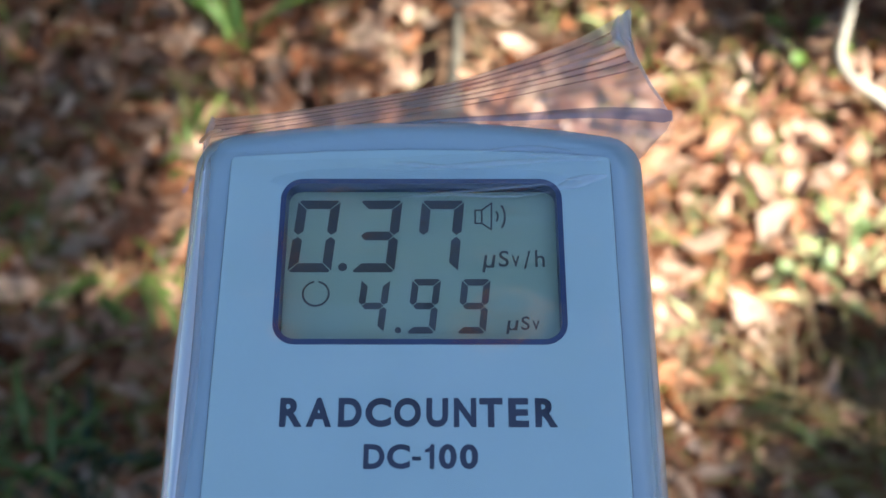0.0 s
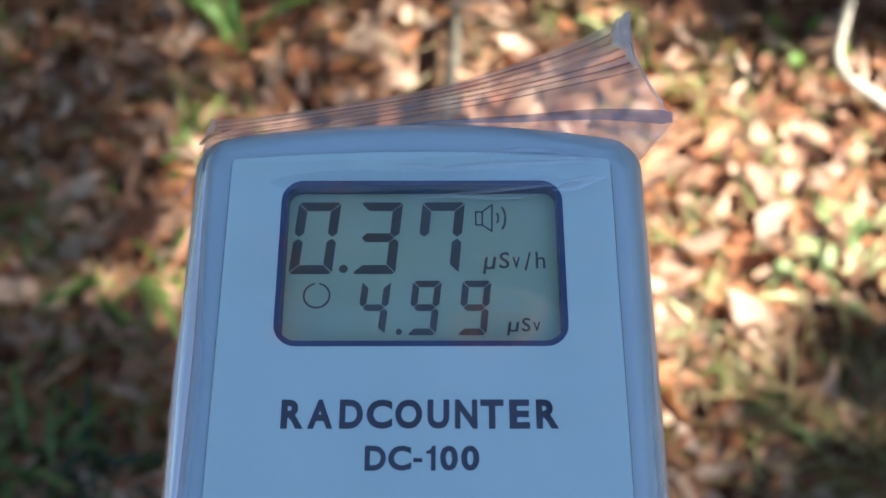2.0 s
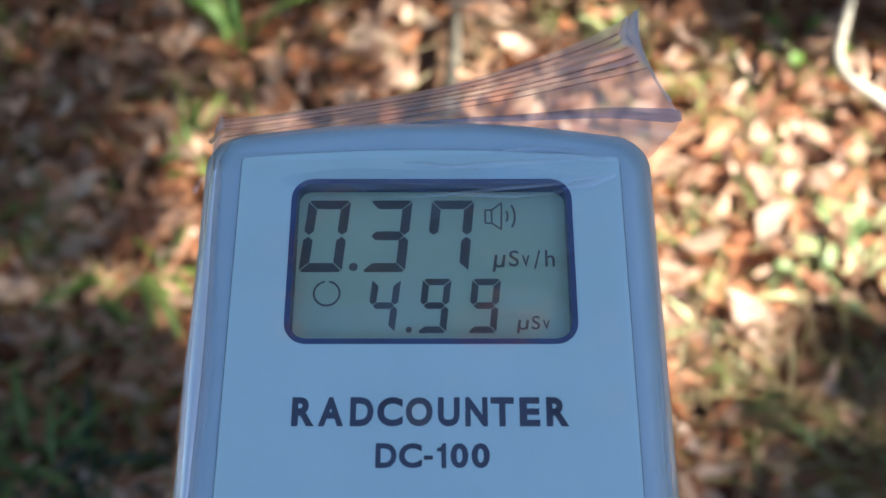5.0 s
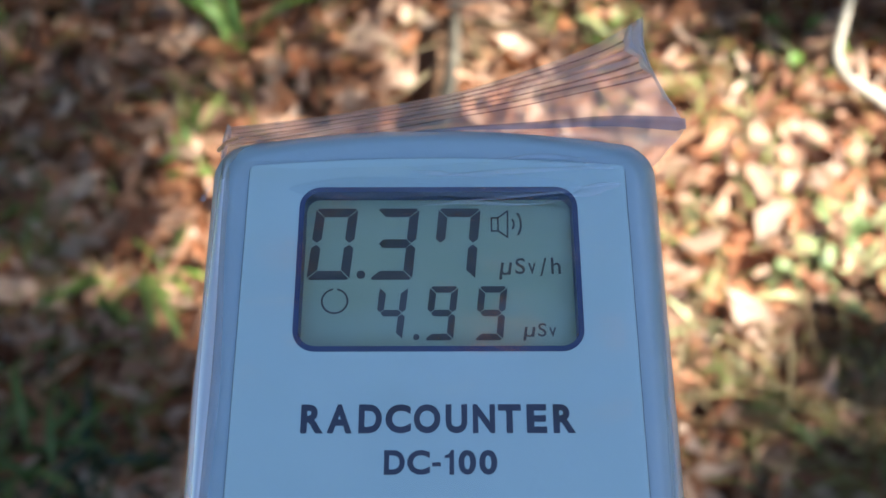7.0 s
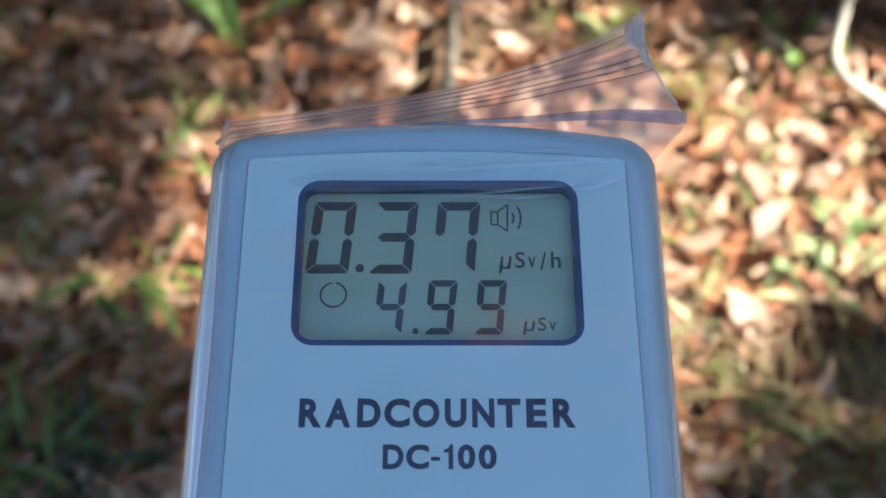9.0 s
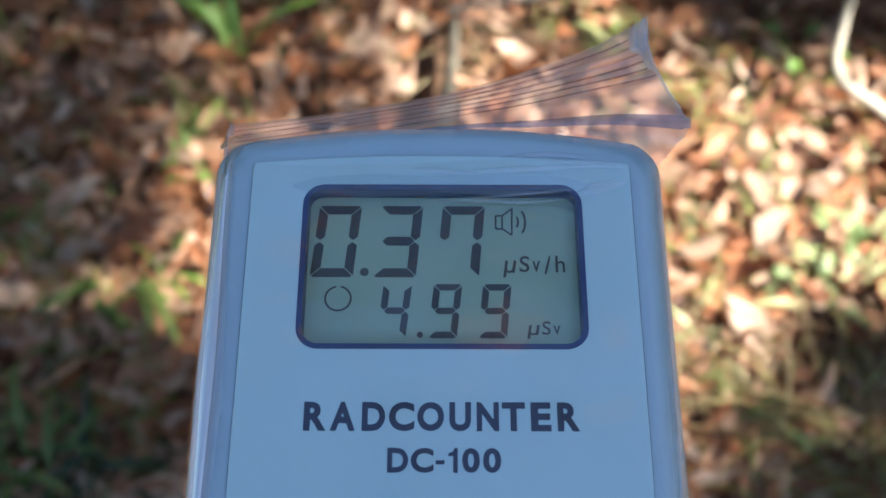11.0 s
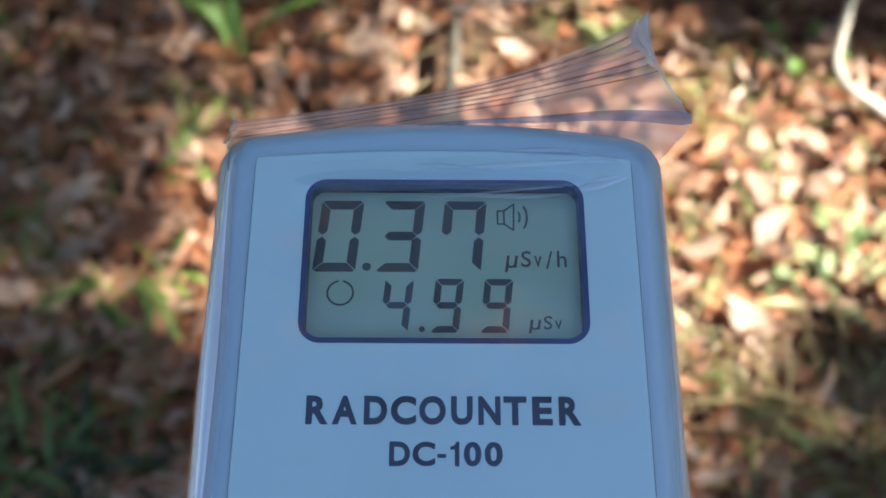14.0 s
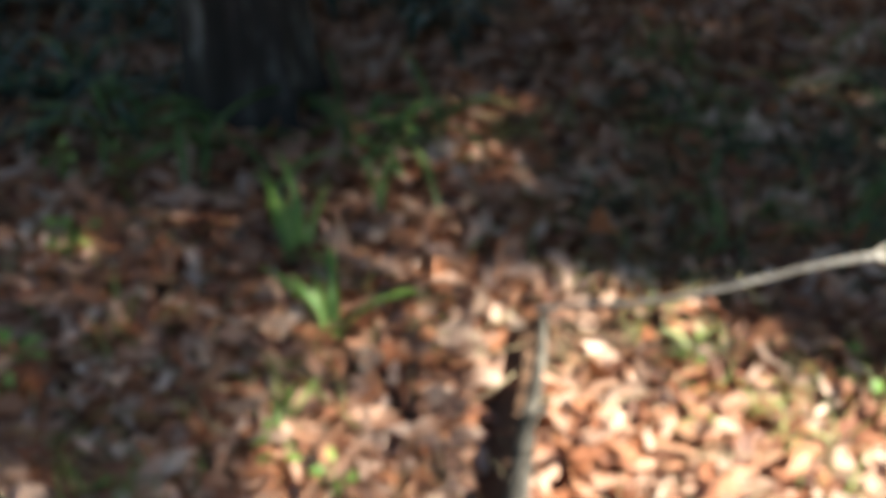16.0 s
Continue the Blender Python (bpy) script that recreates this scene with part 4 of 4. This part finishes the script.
build_tree(*TREE_A, 6.5, 0.16, (0, 0), [(2.2, clumps_a[3][:3]), (2.4, clumps_a[5][:3]), (2.0, clumps_a[4][:3]), (2.6, clumps_a[1][:3]), (2.7, clumps_a[6][:3])], clumps_a,
           "broadleaf tree with a low green crown beside the clearing", 6, per=8000)
TREE_B = (3.0, -1.2)
clumps_b = [shaded(gx, gy, far, r, TREE_B) for gx, gy, far, r in (
    (-1.45, 0.40, 4.5, 0.38), (-1.45, 0.00, 4.6, 0.5), (-1.1, 0.35, 4.4, 0.40), (-0.70, 0.50, 4.4, 0.36), (-1.7, -0.3, 4.8, 0.6), (-1.0, -0.2, 4.6, 0.5), (-0.3, 0.3, 4.5, 0.33), (0.3, 0.35, 4.4, 0.33), (0.9, 0.3, 4.4, 0.38), (-0.52, 0.60, 4.4, 0.27), (-0.62, 0.72, 4.3, 0.20), (-0.42, 0.67, 4.3, 0.18), (-0.78, 0.72, 4.3, 0.2), (0.62, 0.58, 4.3, 0.17), (0.92, 0.60, 4.3, 0.22), (-0.55, 0.76, 4.3, 0.14), (-1.46, 0.43, 4.6, 0.15), (-1.43, 0.42, 4.3, 0.14), (-1.47, 0.44, 4.45, 0.19), (-1.42, 0.41, 4.75, 0.19))]
# Looser unseen clumps, added for half shade on the leaves
thin_b = [shaded(gx, gy, far, r, TREE_B) for gx, gy, far, r in (
    (-0.95, 1.1, 4.5, 0.42), (-0.55, 1.35, 4.6, 0.38), (-0.9, 1.7, 4.4, 0.42), (-0.35, 1.75, 4.5, 0.30), (-1.4, 1.3, 4.5, 0.5), (-0.15, 1.20, 4.5, 0.14), (-0.62, 0.98, 4.5, 0.18), (0.03, 1.68, 4.6, 0.2), (0.6, 0.66, 4.4, 0.27), (0.95, 0.68, 4.4, 0.3), (-0.7, 1.85, 4.4, 0.30), (-0.15, 1.88, 4.4, 0.24), (-1.1, 1.5, 4.5, 0.3), (-0.55, 1.62, 4.5, 0.25), (-0.75, 1.22, 4.5, 0.25), (-0.15, 1.40, 4.5, 0.12), (-0.5, 0.77, 4.4, 0.12), (-0.37, 0.87, 4.4, 0.10), (-0.22, 2.18, 4.4, 0.24), (-0.12, 2.5, 4.4, 0.26), (-0.3, 2.36, 4.4, 0.2), (-0.10, 1.78, 4.5, 0.13), (0.14, 1.45, 4.5, 0.06), (0.27, 1.46, 4.5, 0.06), (0.42, 1.44, 4.5, 0.07), (0.58, 1.43, 4.5, 0.06), (-0.55, 1.38, 4.5, 0.10), (-0.70, 1.22, 4.5, 0.10), (0.18, 1.36, 4.5, 0.05), (-0.02, 1.86, 4.5, 0.14), (0.02, 1.74, 4.5, 0.10), (0.50, 1.50, 4.5, 0.09), (0.65, 1.47, 4.5, 0.09), (-0.10, 2.15, 4.5, 0.08), (-0.22, 1.99, 4.5, 0.10), (-0.26, 1.06, 4.5, 0.06), (0.05, 1.98, 4.5, 0.09))]
tb = build_tree(*TREE_B, 6.5, 0.16, (0, 0), [(2.2, clumps_b[1][:3]), (2.4, clumps_b[3][:3]), (2.0, clumps_b[5][:3]), (2.1, thin_b[0][:3]), (2.4, clumps_b[8][:3])], clumps_b,
                "broadleaf tree with drooping boughs at the clearing edge", 7, per=5500)
v, f = leaf_cloud(random.Random(3), thin_b, 5900, 0.055)
pydata("bough_leaves", v, f, M_CANOPY, tb, smooth=False)

# Unseen foliage all round, added to block the low sky
def build_woods():
    rng = random.Random(77)
    clumps = []
    for i in range(150):
        a = 2 * math.pi * i / 150 + rng.uniform(-0.03, 0.03)
        d = rng.uniform(8.5, 13)
        for z in ((0.8, 2.2, 3.2) if math.cos(a) < -0.5 else (0.8, 2.2, 3.6, 5.0)):
            clumps.append((d * math.cos(a), 1.0 + d * math.sin(a), z * d / 10 + rng.uniform(-0.5, 0.5), rng.uniform(0.9, 1.3)))
    v, f = leaf_cloud(rng, clumps, 26, 0.55, 0.8)
    ob = pydata("far_woods", v, f, M_CANOPY, smooth=False)
    tagged(ob, "added unseen ring of dark green foliage that blocks the low sky", "woods", kind="stuff")


build_woods()

# Fallen wood
def wood(name, label, mat, runs, seed):
    base = new(name)
    base.location = runs[0][0][0]
    tagged(base, label, "branch", "fallen wood")
    o = Vector(runs[0][0][0])
    for i, (pts, rad) in enumerate(runs):
        # the forked branch's main stem takes the shade-toned wood
        part("stem" if i == 0 else "side_twig", tube([Vector(p) - o for p in pts], rad, 10, 0.07, seed + i), M_SHADEDWOOD if i == 0 and len(runs) > 2 else mat, base)
    return base


wood("fallen_branch", "bleached crooked forked branch arching over the leaves", M_PALEWOOD, [
    ([(0.001, 1.510, 0.054), (0.084, 1.504, 0.077), (0.186, 1.497, 0.100), (0.285, 1.491, 0.135), (0.382, 1.498, 0.170), (0.478, 1.504, 0.208), (0.577, 1.506, 0.241)], [0.0045, 0.005, 0.0055, 0.0055, 0.006, 0.006, 0.007]),
    ([(0.577, 1.506, 0.241), (0.640, 1.489, 0.230), (0.671, 1.464, 0.217), (0.683, 1.427, 0.190), (0.665, 1.373, 0.160), (0.649, 1.317, 0.120), (0.666, 1.283, 0.100), (0.730, 1.267, 0.060), (0.799, 1.245, 0.010)], [0.007, 0.0065, 0.007, 0.008, 0.008, 0.008, 0.009, 0.010, 0.010]),
    ([(0.577, 1.506, 0.241), (0.624, 1.545, 0.250), (0.678, 1.574, 0.260), (0.746, 1.588, 0.270), (0.859, 1.605, 0.270)], [0.005, 0.0042, 0.0033, 0.0026, 0.002])], 21)
wood("dead_stick", "grey weathered stick lying among dry leaves", M_STICK, [
    ([(0.020, 1.520, 0.032), (0.016, 1.372, 0.034), (-0.003, 1.237, 0.036), (-0.012, 1.115, 0.036), (-0.018, 0.972, 0.032), (-0.03, 0.85, 0.03)], [0.009, 0.012, 0.016, 0.020, 0.022, 0.018]),
    ([(-0.002, 1.235, 0.050), (0.018, 1.250, 0.062), (0.034, 1.258, 0.066)], [0.007, 0.005, 0.003])], 31)
wood("dead_stick", "pale tan stick half buried in leaf litter", M_TANWOOD, [
    ([(-0.145, 1.00, 0.036), (-0.062, 1.026, 0.044), (-0.008, 1.004, 0.058), (0.080, 1.026, 0.054), (0.160, 1.062, 0.050), (0.215, 1.078, 0.044), (0.275, 1.098, 0.026)], [0.004, 0.006, 0.008, 0.0115, 0.0125, 0.011, 0.007]),
    ([(0.200, 1.084, 0.066), (0.212, 1.104, 0.074), (0.216, 1.118, 0.076)], [0.006, 0.0042, 0.0025])], 41)
wood("thin_twig", "thin upright dry twig beside the branch", M_GREYWOOD, [
    ([(0.405, 1.712, 0.0), (0.43, 1.76, 0.10), (0.44, 1.80, 0.20), (0.46, 1.83, 0.30)], [0.003, 0.0028, 0.002, 0.0012])], 51)

# Grass and low plants
GREEN = "fresh green grass tuft growing through dry leaves"
PALE = "green grass tuft with sunlight in its pale colour"
DARK = "dark green grass clump in deep shade"
tuft(-0.372, 1.445, 8, 0.20, 0.026, M_GRASS, GREEN, 1.25, 1, 0.014, [112, 120, 152, 106, 148, 116, 15, 98])
tuft(-0.475, 1.66, 7, 0.22, 0.024, M_GRASS, GREEN, 1.2, 2, 0.02, [118, 124, 68, 112, 128, 300])
tuft(-0.42, 1.20, 5, 0.12, 0.018, M_GRASS, GREEN, 1.2, 3, 0.02, [100, 280, 60, 250])
tuft(-0.31, 1.12, 4, 0.07, 0.022, M_GRASS, GREEN, 1.9, 4, 0.01)
tuft(-0.475, 0.955, 9, 0.20, 0.023, M_GRASS, GREEN, 2.4, 5, 0.015, [222, 318, 268, 328, 212, 300])
tuft(-0.41, 0.95, 6, 0.11, 0.012, M_GRASS, GREEN, 1.7, 6, 0.02)
tuft(-0.93, 1.63, 5, 0.10, 0.014, M_GRASS, GREEN, 1.5, 7, 0.02)
tuft(-1.03, 1.86, 3, 0.09, 0.020, M_GRASS, GREEN, 1.4, 8, 0.01)
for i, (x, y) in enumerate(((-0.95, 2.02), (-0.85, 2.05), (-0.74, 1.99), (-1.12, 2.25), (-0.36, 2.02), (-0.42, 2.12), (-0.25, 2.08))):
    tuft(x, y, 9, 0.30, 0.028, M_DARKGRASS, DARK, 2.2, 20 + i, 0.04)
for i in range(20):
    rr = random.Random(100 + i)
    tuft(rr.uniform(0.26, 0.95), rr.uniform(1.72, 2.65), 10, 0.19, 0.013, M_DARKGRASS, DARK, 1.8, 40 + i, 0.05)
# Clumps whose near-black blades deepen the shade round the tree
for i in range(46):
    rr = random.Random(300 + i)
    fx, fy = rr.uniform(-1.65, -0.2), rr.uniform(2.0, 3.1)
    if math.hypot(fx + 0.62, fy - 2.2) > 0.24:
        tuft(fx, fy, 11, 0.30, 0.030, M_DEEPSHADE, "dark grass clump with deep shade in its colour", 2.1, 340 + i, 0.06)
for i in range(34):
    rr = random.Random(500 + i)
    tuft(rr.uniform(0.14, 1.05), rr.uniform(1.68, 2.4), 9, 0.17, 0.016, M_OLIVESHADE, "dark grass clump with deep shade in its colour", 1.9, 520 + i, 0.05)
tuft(0.31, 1.47, 8, 0.09, 0.016, M_SUNGRASS, PALE, 1.5, 61, 0.02)
tuft(0.60, 1.42, 5, 0.08, 0.014, M_GRASS, GREEN, 1.6, 62, 0.02)
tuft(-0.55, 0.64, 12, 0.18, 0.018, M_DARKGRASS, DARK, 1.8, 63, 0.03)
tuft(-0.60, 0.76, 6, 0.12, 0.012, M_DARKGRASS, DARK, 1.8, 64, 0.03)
# More dark clumps, added to deepen the shade at the near left
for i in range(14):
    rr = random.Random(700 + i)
    tuft(rr.uniform(-0.85, -0.33), rr.uniform(0.44, 0.72), 9, 0.15, 0.013, rr.choice((M_DEEPSHADE, M_OLIVESHADE, M_DARKGRASS)), DARK, 1.9, 720 + i, 0.05)
tuft(0.38, 0.84, 7, 0.11, 0.010, M_SUNGRASS, PALE, 1.4, 65, 0.03)
tuft(0.60, 0.93, 12, 0.12, 0.020, M_SUNGRASS, PALE, 1.9, 66, 0.05)
tuft(0.67, 0.98, 12, 0.12, 0.020, M_SUNGRASS, PALE, 1.9, 67, 0.05)
tuft(-0.68, 1.04, 7, 0.11, 0.010, M_GRASS, GREEN, 1.6, 68, 0.04)
tuft(-0.93, 1.28, 6, 0.10, 0.014, M_GRASS, GREEN, 1.6, 69, 0.03)
tuft(-0.20, 2.00, 3, 0.12, 0.014, M_YELLOW, "yellowed grass blades among dry leaves", 1.2, 70, 0.02)
tuft(0.56, 1.27, 4, 0.11, 0.010, M_YELLOW, "yellowed grass blades among dry leaves", 1.3, 71, 0.03)
tuft(-0.04, 2.18, 16, 0.14, 0.016, M_YELLOW, "yellowed grass blades among dry leaves", 1.7, 72, 0.06)
tuft(0.72, 2.33, 9, 0.13, 0.010, M_YELLOW, "yellowed grass blades among dry leaves", 1.7, 73, 0.06)
tuft(0.52, 0.68, 10, 0.17, 0.007, M_YELLOW, "yellowed grass blades among dry leaves", 1.9, 74, 0.08, [150, 170, 190, 10, 340])

# long bent blades over the leaves
tuft(0.40, 0.715, 4, 0.23, 0.006, M_SEEDLING, "long pale green bent grass blades over leaves", 2.1, 81, 0.03, [338, 345, 352, 330])
tuft(-0.62, 0.98, 6, 0.15, 0.007, M_YELLOW, "yellowed grass blades among dry leaves", 1.9, 85, 0.03, [60, 100, 130, 330])


def low_plant(x, y, leaves, size, mat, label, seed):
    """A seedling: thin stalks, each with one oval, slightly folded leaf."""
    rng = random.Random(seed)
    base = new("seedling")
    base.location = (x, y, ground_height(x, y) + 0.02)
    tagged(base, label, "plant", "low plants")
    for i in range(leaves):
        a, out, rise = 6.283 * i / leaves + rng.uniform(-0.5, 0.5), size * rng.uniform(0.4, 1.3), rng.uniform(0.025, 0.055)
        tip = Vector((math.cos(a) * out, math.sin(a) * out, rise))
        part("stalk", tube([(0, 0, -0.02), tip * 0.5 + Vector((0, 0, 0.008)), tip], [0.0012, 0.001, 0.0008], 5, 0, seed + i), mat, base)
        ln, wd = size * rng.uniform(0.8, 1.25), size * rng.uniform(0.28, 0.42)
        vs, fs = [], []
        for k in range(7):
            q = k / 6
            half = wd * math.sin(math.pi * (0.03 + 0.94 * q)) ** 0.8
            for e in (-1, -0.5, 0, 0.5, 1):
                vs.append((ln * q, half * e, 0.12 * ln * math.sin(2.4 * q) + 0.25 * abs(e) * half))
        for k in range(6):
            for e in range(4):
                fs.append((k * 5 + e, k * 5 + e + 1, k * 5 + e + 6, k * 5 + e + 5))
        ob = pydata("leaf", vs, fs, mat, base)
        ob.matrix_basis = pose(*tip, rng.uniform(-20, 20), rng.uniform(-15, 25), math.degrees(a) + rng.uniform(-30, 30))


SEEDLING = "small oval-leaved light green seedling among dry leaves"
LIME = "small lime-green seedling leaves between dry leaves"
for i, (x, y, n, size, mat, label) in enumerate((
        (0.60, 0.985, 3, 0.030, M_SEEDLING, SEEDLING), (0.655, 0.945, 4, 0.032, M_SEEDLING, SEEDLING), (0.66, 1.02, 3, 0.032, M_SEEDLING, SEEDLING),
        (0.545, 0.93, 2, 0.024, M_SEEDLING, SEEDLING), (0.628, 1.41, 4, 0.038, M_GRASS, SEEDLING), (0.305, 1.425, 4, 0.026, M_GRASS, SEEDLING),
        (-0.31, 1.10, 3, 0.026, M_GRASS, LIME), (-0.418, 1.13, 3, 0.026, M_GRASS, LIME), (-1.03, 1.87, 3, 0.036, M_GRASS, LIME),
        (-0.925, 1.63, 6, 0.030, M_GRASS, SEEDLING), (-0.92, 1.29, 5, 0.032, M_GRASS, SEEDLING), (-0.91, 1.88, 3, 0.028, M_GRASS, LIME), (-0.34, 2.03, 4, 0.036, M_GRASS, SEEDLING))):
    low_plant(x, y, n, size, mat, label, 900 + 20 * i)

for i, (x, y) in enumerate(((0.20, 1.56), (0.31, 1.61), (0.11, 1.63), (0.42, 1.40), (0.55, 1.33), (0.24, 1.68), (-0.70, 0.90), (-0.78, 1.15), (0.44, 0.72), (0.62, 0.78))):
    tuft(x, y, 7, 0.10, 0.008, M_YELLOW, "yellowed grass blades among dry leaves", 1.8, 600 + i, 0.05)

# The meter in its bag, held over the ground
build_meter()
build_bag()


def build_stake():
    # support out of view, added in place of the holding hand
    base = new("wooden_stake")
    base.location = (0, 0.018, 0)
    tagged(base, "unseen grey wooden stake added to carry the bagged meter", "stake")
    part("post", tube([(0, 0, -0.05), (0.002, 0, 0.4), (0, 0.001, 0.8), (0, 0, 1.20)], [0.011, 0.011, 0.010, 0.009], 10, 0.03, 5), M_GREYWOOD, base)
    bm = loops([[(x, y, 1.197 + d + y * 0.2035) for x, y, _ in rrect(-22, 22, -16, 16, 3, 0)] for d in (0.036, 0.0438)], True, True)
    part("top_plate", bm, M_GREYWOOD, base)


build_stake()
